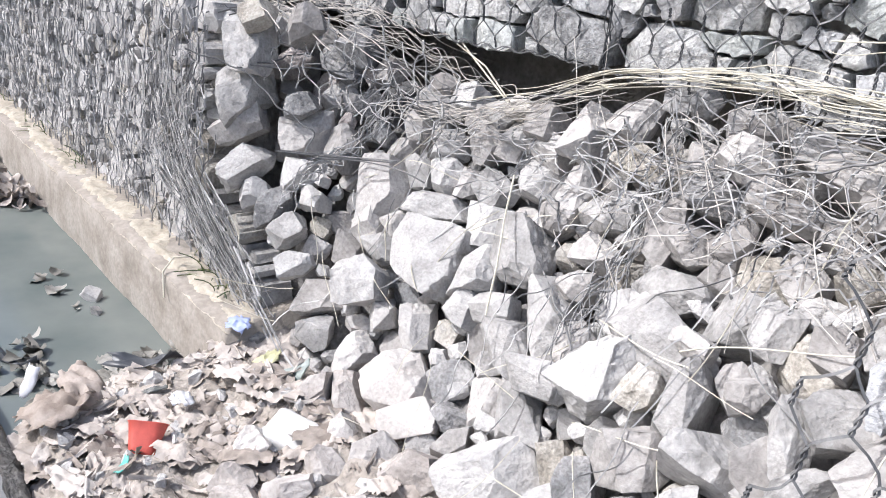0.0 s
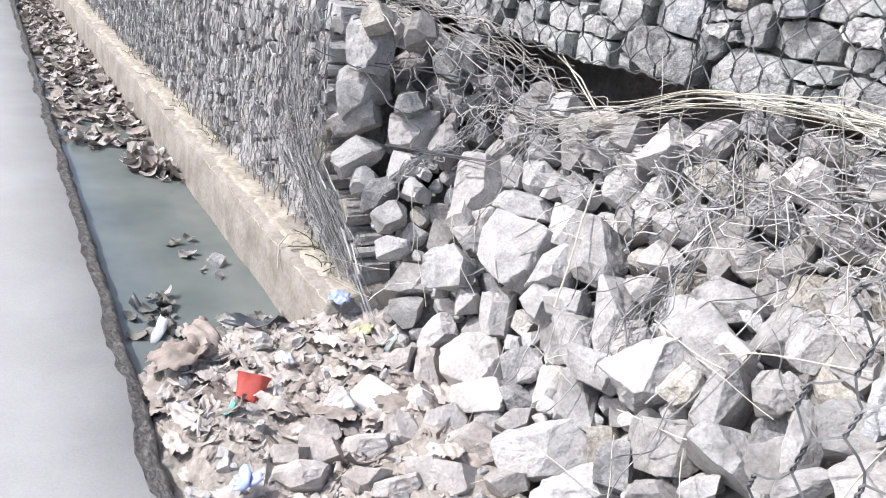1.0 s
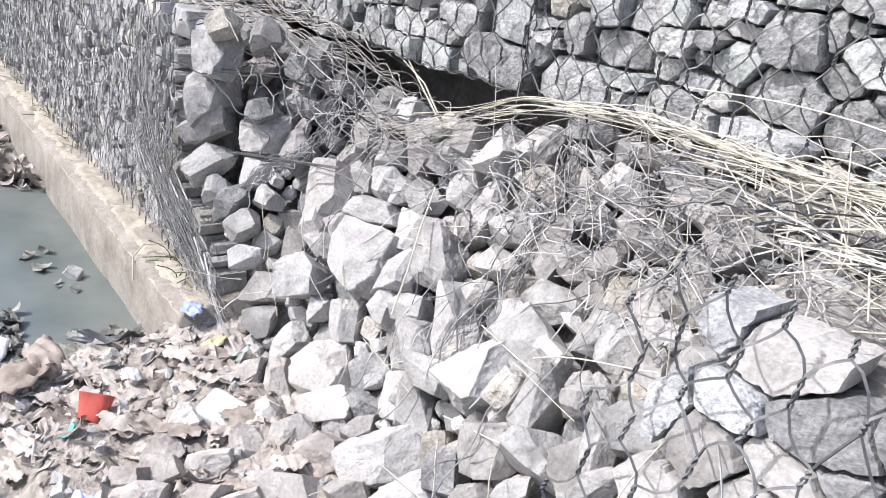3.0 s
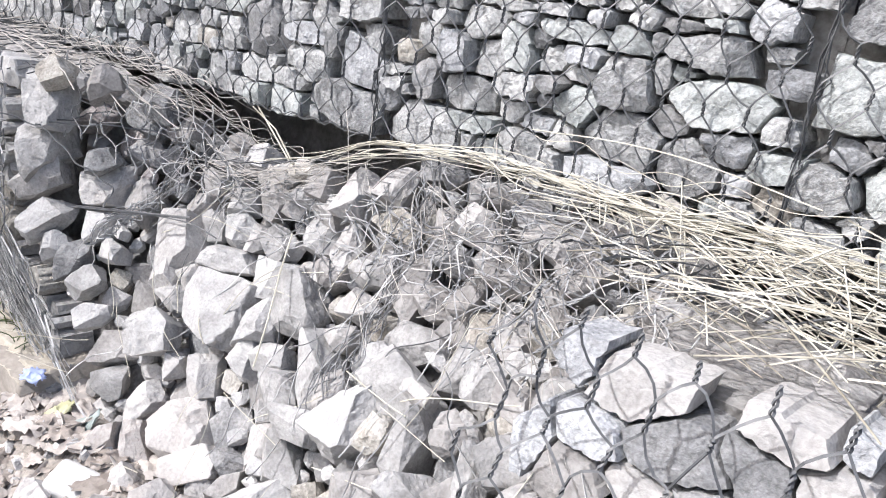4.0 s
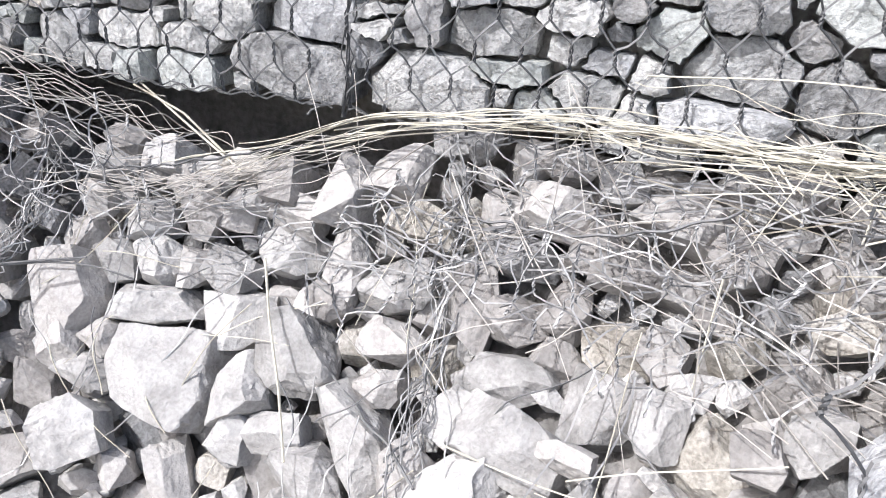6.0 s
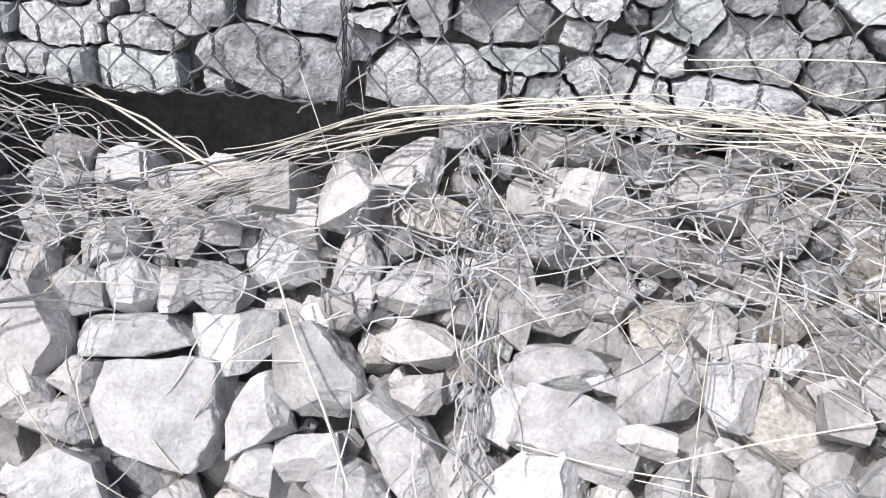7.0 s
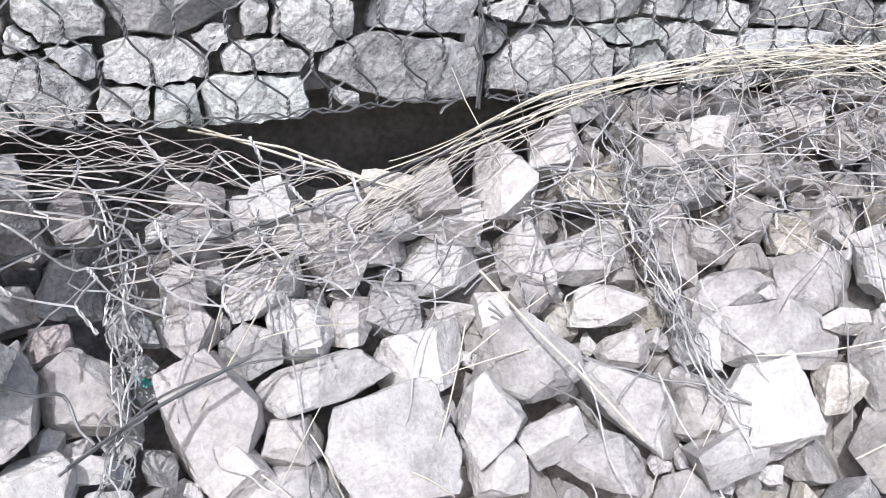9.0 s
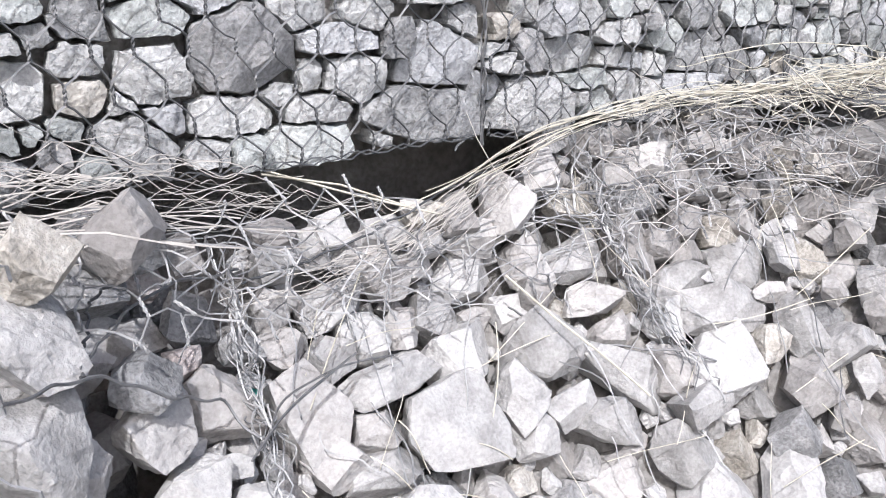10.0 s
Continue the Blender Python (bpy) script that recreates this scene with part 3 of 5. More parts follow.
# ---- rocks ----
def rock_mesh(seed):
    """A broken quarry stone in a unit box: a block cleaved by a few flat breaks, some smooth, some rough, with chipped arrises."""
    rng = np.random.RandomState(seed)
    bm = bmesh.new()
    bmesh.ops.create_cube(bm, size=2)
    skew = Matrix(((1, rng.normal(0, 0.16), rng.normal(0, 0.12)), (rng.normal(0, 0.16), 1, rng.normal(0, 0.12)), (rng.normal(0, 0.1), rng.normal(0, 0.1), 1)))
    for v in bm.verts:
        v.co = skew @ v.co
    for k in range(rng.randint(10, 15)):
        d = Vector(rng.normal(0, 1, 3))
        d.normalize()
        reach = sum(abs(c) for c in d)
        cut = (0.5 * reach + 0.5) * rng.uniform(0.6, 0.86)
        bmesh.ops.bisect_plane(bm, geom=bm.verts[:] + bm.edges[:] + bm.faces[:], plane_co=d * cut, plane_no=d, clear_outer=True)
        rim = [e for e in bm.edges if e.is_boundary]
        if rim:
            bmesh.ops.edgeloop_fill(bm, edges=rim)
    bmesh.ops.remove_doubles(bm, verts=bm.verts, dist=0.02)
    bmesh.ops.recalc_face_normals(bm, faces=bm.faces)
    bmesh.ops.bevel(bm, geom=list(bm.edges), offset=rng.uniform(0.02, 0.05), segments=2, profile=0.6, affect="EDGES", clamp_overlap=True)
    bmesh.ops.triangulate(bm, faces=bm.faces)
    for _ in range(4):
        long = [e for e in bm.edges if e.calc_length() > 0.15]
        if long:
            bmesh.ops.subdivide_edges(bm, edges=long, cuts=1)
            bmesh.ops.triangulate(bm, faces=[f for f in bm.faces if len(f.verts) > 3])
    bm.normal_update()
    off = Vector((seed * 3.1, seed * 1.7, 0))
    layer = Vector(rng.normal(0, 1, 3)).normalized()
    moves = []
    for v in bm.verts:
        n = v.normal
        coarse = max(0.0, min(1.0, 0.4 + 1.5 * noise.noise(n * 1.4 + off)))
        split = abs(((v.co @ layer) * 4.0 + 0.6 * noise.noise(v.co * 2 + off)) % 1.0 - 0.5)
        moves.append(n * (0.05 * noise.noise(v.co * 1.1 + off) + (0.012 + 0.05 * coarse) * noise.noise(v.co * 3.4 + off) + (0.008 + 0.03 * coarse) * noise.noise(v.co * 8.5 + off) - 0.05 * coarse * max(0.0, 0.2 - split)))
    for v, m in zip(bm.verts, moves):
        v.co += m
    co = np.array([v.co for v in bm.verts])
    lo, hi = co.min(0), co.max(0)
    for v in bm.verts:
        v.co = [(v.co[k] - (lo[k] + hi[k]) / 2) / (hi[k] - lo[k]) for k in range(3)]
    me = bpy.data.meshes.new("rubble_stone")
    bm.to_mesh(me)
    bm.free()
    me.shade_smooth()
    me.set_sharp_from_angle(angle=radians(22))
    return me


GRANITE_JOINED = material("granite_chips", [(0.26, (0.32, 0.312, 0.302)), (0.46, (0.45, 0.44, 0.428)), (0.7, (0.57, 0.558, 0.545))], 17, 0.92, 0.75, speck=0.4, vary=0.3, detail_scale=130, random_from="island")
ROCKS = {}


def rock_data(kind, mat):
    if (kind, mat.name) not in ROCKS:
        me = rock_mesh(kind + 1)
        me.materials.append(mat)
        ROCKS[kind, mat.name] = me
    return ROCKS[kind, mat.name]


# d: shade between and behind the stones, put into a darker grey
TONE = {"w": GRANITE, "g": GRANITE_WARM, "d": GREY_OR_SHADED_STONE, "t": TAN_STONE, "p": PINK_STONE, "m": MUDDY_STONE}
LABEL = {"w": "pale grey angular granite stone lying on the rubble slope", "g": "light grey broken granite stone in the rubble slope", "d": "broken stone deep in the rubble slope, shade put into its darker grey",
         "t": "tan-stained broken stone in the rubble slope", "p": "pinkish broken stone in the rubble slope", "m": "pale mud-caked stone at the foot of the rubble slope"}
FACING = []
for out_dir in (Vector((0.35, -0.75, 0.56)), Vector((-0.02, -0.86, 0.5))):
    out_dir.normalize()
    across = Vector((0, 0, 1)).cross(out_dir).normalized()
    FACING.append((across, out_dir.cross(across), out_dir))
LAID = []


def stone(x, y, z, w, h, turn, tone="g", facing=0, sink=0.3):
    """A loose stone whose front lies at x, y, z: its width and height as seen from the road, its turn in degrees."""
    i = len(LAID)
    rng = np.random.RandomState(1000 + i)
    ACROSS, UPWARD, OUT = FACING[facing]
    d = 0.5 * (w + h) * rng.uniform(0.75, 1.0)
    c, s = math.cos(radians(turn)), math.sin(radians(turn))
    ax, ay = ACROSS * c + UPWARD * s, UPWARD * c - ACROSS * s
    p = Vector((x, y, z)) - OUT * d * sink
    ob = new("rubble_stone", rock_data(rng.randint(44), TONE[tone]))
    ob.matrix_world = Matrix(((ax.x * w, ay.x * h, OUT.x * d, p.x), (ax.y * w, ay.y * h, OUT.y * d, p.y), (ax.z * w, ay.z * h, OUT.z * d, p.z), (0, 0, 0, 1)))
    LAID.append((p, 0.5 * (w + h)))
    return tagged(ob, LABEL[tone], "stone", "fallen rubble stones")


def pile(u, s):
    """How far the rubble slope stands out, at u along the wall and s up the slope."""
    u, s = max(-1.0, min(1.35, u)), max(-0.8, min(0.74, s))
    return (0.4957 + 0.0874 * s + 0.1628 * s * s - 0.0731 * s * s * s + 0.5041 * s * s * s * s - 0.0039 * u + 0.0291 * u * s + 0.1059 * u * s * s - 0.2982 * u * s * s * s + 0.4290 * u * u + 0.0752 * u * u * s - 0.5339 * u * u * s * s - 0.1449 * u * u * u + 0.0190 * u * u * u * s + 0.0146 * u * u * u * u
            + 0.0191 + 0.0388 * u + 0.0369 * s - 0.1007 * u * u - 0.0565 * u * s - 0.0562 * s * s + 0.0297 * u * u * u - 0.0376 * u * u * s + 0.0080 * u * s * s + 0.0264 * s * s * s)


def slope_point(u, s, out=0.0):
    n = pile(u, s) + out
    return np.array([u, -0.69 * n + 0.7238 * s, 0.7238 * n + 0.69 * s])


stone(-0.492, -0.154, 0.742, 0.081, 0.104, 1, "g", 1)
stone(-0.487, -0.191, 0.678, 0.091, 0.093, 32, "g", 1)
stone(-0.357, -0.131, 0.718, 0.148, 0.097, 10, "w", 1)
stone(-0.459, -0.111, 0.825, 0.113, 0.094, 2, "w", 1)
stone(-0.375, -0.088, 0.832, 0.094, 0.086, 1, "w", 1)
stone(-0.221, -0.096, 0.757, 0.119, 0.133, 0, "g", 1)
stone(-0.303, -0.170, 0.646, 0.132, 0.118, -11, "w", 1)
stone(-0.389, -0.205, 0.638, 0.113, 0.104, -1, "w", 1)
stone(-0.466, -0.290, 0.575, 0.166, 0.189, 25, "g", 1)
stone(-0.269, -0.234, 0.577, 0.244, 0.090, 14, "w", 1)
stone(-0.083, -0.188, 0.572, 0.185, 0.139, 11, "w", 1)
stone(-0.125, -0.143, 0.650, 0.120, 0.123, -1, "w", 1)
stone(-0.013, -0.082, 0.713, 0.169, 0.115, 9, "w", 1)
stone(0.081, -0.143, 0.620, 0.084, 0.098, -2, "w", 1)
stone(-0.208, -0.158, 0.648, 0.086, 0.099, -1, "g", 1)
stone(-0.163, -0.308, 0.485, 0.246, 0.209, -2, "w", 1)
stone(-0.335, -0.303, 0.504, 0.110, 0.092, -2, "g", 1)
stone(-0.434, -0.340, 0.485, 0.107, 0.109, 29, "g", 1)
stone(-0.344, -0.350, 0.441, 0.168, 0.091, 2, "w", 1)
stone(0.105, -0.254, 0.566, 0.214, 0.180, -32, "w", 1)
stone(0.013, -0.300, 0.499, 0.136, 0.139, 28, "w", 1)
stone(0.295, -0.309, 0.490, 0.259, 0.121, -38, "w", 1)
stone(0.129, -0.328, 0.451, 0.127, 0.086, 19, "w", 1)
stone(0.026, -0.338, 0.417, 0.115, 0.107, -1, "w", 1)
stone(0.220, -0.357, 0.406, 0.180, 0.119, -10, "w", 1)
stone(0.415, -0.353, 0.482, 0.112, 0.125, -23, "g", 1)
stone(0.531, -0.406, 0.506, 0.176, 0.211, -36, "w", 1)
stone(0.590, -0.331, 0.603, 0.251, 0.131, -11, "w", 1)
stone(0.720, -0.245, 0.659, 0.152, 0.143, -3, "w", 1)
stone(0.535, -0.215, 0.643, 0.203, 0.103, 9, "w", 1)
stone(0.461, -0.263, 0.575, 0.099, 0.124, -24, "w", 1)
stone(0.694, -0.353, 0.629, 0.095, 0.054, -2, "g", 1)
stone(0.749, -0.425, 0.554, 0.093, 0.180, 1, "w", 1)
stone(0.434, -0.446, 0.441, 0.173, 0.093, 22, "w", 1)
stone(0.147, -0.108, 0.728, 0.113, 0.149, -12, "g", 1)
stone(0.265, -0.128, 0.726, 0.175, 0.121, 8, "w", 1)
stone(0.139, -0.165, 0.659, 0.100, 0.090, -2, "g", 1)
stone(0.289, -0.192, 0.639, 0.156, 0.085, -2, "g", 1)
stone(0.302, -0.245, 0.571, 0.104, 0.090, -1, "g", 1)
stone(0.435, -0.144, 0.732, 0.102, 0.185, 6, "g", 1)
stone(0.528, -0.158, 0.734, 0.125, 0.093, -4, "g", 1)
stone(0.612, -0.140, 0.775, 0.092, 0.117, -5, "g", 1)
stone(0.711, -0.169, 0.738, 0.127, 0.106, 8, "t", 1)
stone(0.785, -0.184, 0.755, 0.092, 0.105, -5, "g", 1)
stone(0.814, -0.299, 0.701, 0.087, 0.111, -4, "w", 1)
stone(0.653, -0.420, 0.532, 0.093, 0.095, 1, "t", 1)
stone(0.221, -0.050, 0.930, 0.123, 0.120, -3, "g", 1)
stone(0.108, -0.084, 0.873, 0.126, 0.157, -2, "g", 1)
stone(0.289, -0.080, 0.849, 0.152, 0.081, -4, "t", 1)
stone(0.539, -0.084, 0.930, 0.159, 0.104, -6, "g", 1)
stone(0.763, -0.060, 0.954, 0.158, 0.101, -20, "g", 1)
stone(0.692, -0.115, 0.860, 0.127, 0.094, -7, "g", 1)
stone(0.459, -0.069, 0.891, 0.114, 0.093, -5, "g", 1)
stone(0.493, -0.096, 0.831, 0.172, 0.082, -5, "d", 1)
stone(0.624, -0.100, 0.878, 0.092, 0.094, -7, "g", 1)
stone(0.869, -0.101, 0.919, 0.105, 0.119, -9, "g", 1)
stone(-0.006, -0.083, 0.800, 0.133, 0.096, -1, "g", 1)
stone(-0.112, -0.083, 0.812, 0.109, 0.083, -1, "w", 1)
stone(-0.296, -0.083, 0.819, 0.096, 0.071, 1, "g", 1)
stone(-0.642, -0.306, 0.646, 0.153, 0.142, -1, "g", 1)
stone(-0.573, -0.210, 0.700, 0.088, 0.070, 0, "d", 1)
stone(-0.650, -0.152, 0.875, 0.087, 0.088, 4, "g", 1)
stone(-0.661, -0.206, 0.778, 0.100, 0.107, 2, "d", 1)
stone(-0.684, -0.269, 0.718, 0.065, 0.057, 0, "p", 1)
stone(-0.614, -0.416, 0.501, 0.117, 0.082, 18, "w", 1)
stone(-0.640, -0.382, 0.561, 0.081, 0.046, -4, "w", 1)
stone(-0.205, -0.084, 0.846, 0.123, 0.082, 0, "w", 1)
stone(-0.118, -0.082, 0.878, 0.113, 0.071, 0, "t", 1)
stone(-0.335, -0.083, 0.862, 0.105, 0.086, 1, "w", 1)
stone(-0.035, -0.083, 0.862, 0.114, 0.105, -1, "g", 1)
stone(-0.459, -0.091, 0.870, 0.103, 0.079, 2, "g", 1)
stone(-0.267, -0.089, 0.788, 0.102, 0.077, 0, "g", 1)
stone(-0.154, -0.086, 0.763, 0.110, 0.078, 0, "g", 1)
stone(0.957, -0.377, 0.744, 0.079, 0.093, 28, "g", 1)
stone(1.027, -0.349, 0.783, 0.105, 0.090, 37, "w", 1)
stone(0.894, -0.207, 0.805, 0.093, 0.076, 25, "t", 1)
stone(1.029, -0.199, 0.881, 0.095, 0.071, 24, "t", 1)
stone(0.935, -0.011, 1.010, 0.107, 0.069, 21, "g", 1)
stone(1.148, -0.354, 0.823, 0.090, 0.076, 27, "w", 1)
stone(-0.899, -0.496, 0.912, 0.157, 0.180, 32, "w")
stone(-0.756, -0.399, 1.007, 0.123, 0.096, 30, "g")
stone(-0.889, -0.490, 1.006, 0.116, 0.098, 32, "t")
stone(-0.922, -0.515, 0.788, 0.220, 0.194, 49, "w")
stone(-0.901, -0.533, 0.670, 0.181, 0.107, 32, "g")
stone(-0.833, -0.550, 0.555, 0.200, 0.098, 46, "w")
stone(-0.770, -0.539, 0.491, 0.109, 0.085, 32, "w")
stone(-0.701, -0.431, 0.561, 0.138, 0.110, 30, "w")
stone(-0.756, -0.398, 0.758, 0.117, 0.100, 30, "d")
stone(-0.730, -0.380, 0.679, 0.177, 0.120, 30, "g")
stone(-0.291, -0.449, 0.374, 0.160, 0.148, 29, "w")
stone(-0.623, -0.491, 0.412, 0.126, 0.095, 31, "w")
stone(-0.550, -0.505, 0.332, 0.115, 0.082, 30, "w")
stone(-0.435, -0.491, 0.273, 0.159, 0.111, 30, "g")
stone(-0.698, -0.505, 0.465, 0.137, 0.120, 31, "d")
stone(-0.197, -0.421, 0.302, 0.084, 0.089, 28, "g")
stone(-0.369, -0.522, 0.189, 0.115, 0.117, 30, "w")
stone(-0.077, -0.386, 0.313, 0.098, 0.138, 28, "g")
stone(-0.207, -0.506, 0.194, 0.144, 0.111, 49, "g")
stone(0.002, -0.498, 0.199, 0.181, 0.209, 49, "m")
stone(0.095, -0.519, 0.168, 0.159, 0.100, 29, "m")
stone(-0.105, -0.577, 0.129, 0.088, 0.173, 29, "m")
stone(0.383, -0.437, 0.328, 0.130, 0.172, 7, "w")
stone(0.863, -0.421, 0.632, 0.076, 0.065, 25, "g")
stone(0.414, -0.553, 0.229, 0.241, 0.141, 36, "w")
stone(0.732, -0.496, 0.450, 0.174, 0.124, 17, "g")
stone(0.642, -0.540, 0.351, 0.110, 0.112, 7, "d")
stone(0.242, -0.623, 0.130, 0.163, 0.121, 49, "m")
stone(0.591, -0.592, 0.266, 0.226, 0.096, 33, "w")
stone(0.868, -0.501, 0.524, 0.116, 0.156, 70, "w")
stone(0.983, -0.476, 0.630, 0.078, 0.144, 10, "w")
stone(1.033, -0.462, 0.685, 0.107, 0.119, 46, "w")
stone(0.958, -0.507, 0.574, 0.094, 0.101, 27, "g")
stone(0.082, -0.750, 0.099, 0.100, 0.110, 61, "m")
stone(0.094, -0.841, 0.074, 0.120, 0.080, 30, "m")
stone(0.132, -0.646, 0.129, 0.123, 0.110, 60, "m")
stone(0.248, -0.510, 0.187, 0.120, 0.080, 28, "g")
stone(1.029, -0.529, 0.591, 0.122, 0.059, 38, "w")
stone(0.041, -0.949, 0.044, 0.136, 0.107, 53, "m")
stone(0.099, -1.028, 0.028, 0.145, 0.089, 30, "m")
stone(0.263, -0.765, 0.094, 0.114, 0.087, 29, "m")
stone(0.269, -0.834, 0.075, 0.120, 0.075, 40, "m")
stone(0.313, -0.723, 0.108, 0.127, 0.086, 19, "m")
stone(0.199, -0.891, 0.061, 0.129, 0.076, 30, "m")
stone(0.030, -1.034, 0.030, 0.119, 0.083, 30, "m")
stone(-0.030, -0.924, 0.051, 0.124, 0.095, 53, "m")
stone(0.420, -0.638, 0.161, 0.109, 0.072, 29, "m")
stone(0.771, -0.563, 0.385, 0.102, 0.058, 28, "g")
stone(0.856, -0.549, 0.453, 0.096, 0.065, 28, "w")
stone(-0.099, -0.851, 0.071, 0.113, 0.099, 63, "m")
stone(-0.184, -0.630, 0.130, 0.120, 0.096, 30, "m")
stone(0.019, -0.673, 0.122, 0.096, 0.097, 50, "m")
# slabs far back in the recess, their dark tone standing in for shade
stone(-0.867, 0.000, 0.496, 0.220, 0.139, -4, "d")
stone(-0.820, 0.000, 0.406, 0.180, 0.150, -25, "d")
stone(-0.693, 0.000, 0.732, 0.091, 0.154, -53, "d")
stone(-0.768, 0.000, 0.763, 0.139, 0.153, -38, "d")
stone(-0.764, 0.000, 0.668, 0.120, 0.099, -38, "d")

# broken end of the standing basket
end = np.random.RandomState(12)
for z in (0.26, 0.4, 0.53, 0.65, 0.76, 0.87, 0.965):
    for y in (-0.5, -0.4, -0.29, -0.18):
        if z < 0.8 and y > -0.45:
            continue
        w = end.uniform(0.1, 0.165)
        q = Vector((torn_edge(z) - 0.07 + end.normal(0, 0.025) - 0.04 * (y + 0.5), y + end.normal(0, 0.02) + 0.05 * (z < 0.5), z + end.normal(0, 0.012) - 0.02 * (z > 0.9)))
        if all((q - p).length > 0.3 * (w + r) for p, r in LAID):
            stone(q.x, q.y, q.z, w, w * end.uniform(0.6, 0.85), end.uniform(-25, 25), end.choice(list("wwwgt")), sink=0.35)

# stones deep in the recess beside the broken end, some coloured dark for shade
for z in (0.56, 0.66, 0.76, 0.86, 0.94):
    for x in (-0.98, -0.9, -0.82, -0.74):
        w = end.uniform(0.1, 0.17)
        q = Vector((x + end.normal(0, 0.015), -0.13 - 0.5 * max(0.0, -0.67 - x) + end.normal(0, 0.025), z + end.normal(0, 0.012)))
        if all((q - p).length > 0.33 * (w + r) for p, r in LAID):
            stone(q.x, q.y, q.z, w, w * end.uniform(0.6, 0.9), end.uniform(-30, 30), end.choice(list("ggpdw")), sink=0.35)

# smaller stones between and under them
few = np.random.RandomState(77)
CHIPS = [[], []]
for size in (0.15, 0.12, 0.095, 0.07, 0.05):
    for _ in range(1400):
        u, s = few.uniform(-0.72, 1.06), few.uniform(-0.66, 0.74)
        w = size * few.uniform(0.8, 1.2)
        p = Vector(slope_point(u, s, -0.045 - 0.25 * w))
        if p.y > 0.02 + 0.06 * u or p.z > 1.0 or (p.z > 0.8 and w > 0.11) or (u < -0.45 and p.y < -0.5) or (abs(u + 0.6) < 0.06 and s > 0.3) or (-0.75 < u < 0.3 and (p.y > -0.045 + 0.08 * max(0.0, u) or p.z > 0.885)):
            continue
        if any((p - q).length < 0.40 * (w + r) for q, r in LAID):
            continue
        ob = stone(p.x, p.y, p.z, w, w * few.uniform(0.65, 1.0), few.uniform(-60, 60), few.choice(list("wgggdt")), sink=0.2)
        if len(LAID) > 290:
            m, base = ob.matrix_world.copy(), len(CHIPS[0])
            CHIPS[0] += [tuple(m @ v.co) for v in ob.data.vertices]
            CHIPS[1] += [tuple(base + k for k in f.vertices) for f in ob.data.polygons]
            bpy.data.objects.remove(ob)
tagged(mesh_object("rubble_chips", CHIPS[0], CHIPS[1], GRANITE_JOINED, None, 32), "small broken stones wedged between the fallen ones", "rubble", kind="stuff")

# rubble bed under the stones
V, F = [], []
us, ss = np.linspace(-0.72, 1.2, 52), np.linspace(-0.8, 0.74, 44)
for s in ss:
    for u in us:
        hollow = max(0.0, min(1.0, (s - 0.52) / 0.1)) * max(0.0, min(1.0, (0.42 - u) / 0.15))
        V.append(slope_point(u, s, -0.105 - 0.34 * hollow - 0.1 * max(0.0, min(1.0, (-0.42 - u) / 0.2)) + 0.04 * noise.noise((u * 11, s * 11, 5))))
for j in range(len(ss) - 1):
    for i in range(len(us) - 1):
        F.append((j * len(us) + i, j * len(us) + i + 1, (j + 1) * len(us) + i + 1, (j + 1) * len(us) + i))
tagged(mesh_object("rubble_bed", V, F, FILL, None, 40), "dark stone chips and earth under the fallen stones", "rubble", kind="structure")

# ---- loose netting over the rubble ----
loose = holder("fallen_netting", "torn crumpled hexagonal wire netting hanging over the rubble", "wire netting")


def hanging(u, v):
    """The torn sheet that hangs from the top of the standing basket across the stones and the hollow."""
    t = max(0.0, (u + 0.97) / 1.1)
    base = np.array([u + 0.1 * v, -0.42 + 0.3 * t, 1.0 - 0.1 * t ** 1.2])
    fall = np.array([0.3, -0.22 - 0.1 * t, -0.72]) * v
    bend = 0.03 * np.array(noise.noise_vector((u * 4, v * 4, 3))) + 0.012 * np.array(noise.noise_vector((u * 13, v * 13, 7)))
    return base + fall + bend


def drape(u, s):
    lift = 0.045 + 0.03 * noise.noise((u * 5, s * 5, 2)) + 0.014 * noise.noise((u * 17, s * 17, 6))
    p = slope_point(u, s, max(0.012, lift))
    return p + 0.022 * np.array(noise.noise_vector((u * 7, s * 7, 1)))


def hole_foot(u):
    """How far up the slope the loose netting reaches below the washed-out hollow."""
    return 0.5 + 0.22 * max(0.0, min(1.0, (u - 0.05) / 0.4))


def with_keep(name, place, u0, u1, v0, v1, seed, keep=None, **kw):
    return tagged(netting(name, loose, place, u0, u1, v0, v1, seed, keep=keep, wound=True, mat=PALE_WIRE, **kw), kind="stuff")


with_keep("hanging_sheet", hanging, -0.95, -0.22, -0.06, 0.3, 501, slack=0.014, keep=lambda u, v: v < 0.3 - 0.2 * max(0.0, u + 0.4) + 0.06 * noise.noise((u * 5, 0, 0)))
with_keep("draped_sheet", drape, -0.85, 1.15, 0.18, 0.72, 502, slack=0.016, keep=lambda u, s: s > 0.33 - 0.2 * noise.noise((u * 3, 0, 0)) - 0.12 * max(0, u) and s < hole_foot(u))
with_keep("crumpled_sheet", lambda u, s: drape(u + 0.03, s * 0.75 + 0.13) + 0.02, 0.1, 1.2, 0.3, 0.72, 503, slack=0.02, pitch=0.09, row=0.06, keep=lambda u, s: s * 0.75 + 0.13 < hole_foot(u) - 0.03)


# standing end of the lower course beyond the collapse
RIGHT = Face(0.0, -0.761, 0.03, 0.3)
RIGHT_STONES = []


def held(u, v, w, h):
    RIGHT_STONES.append((u, v, w, h))


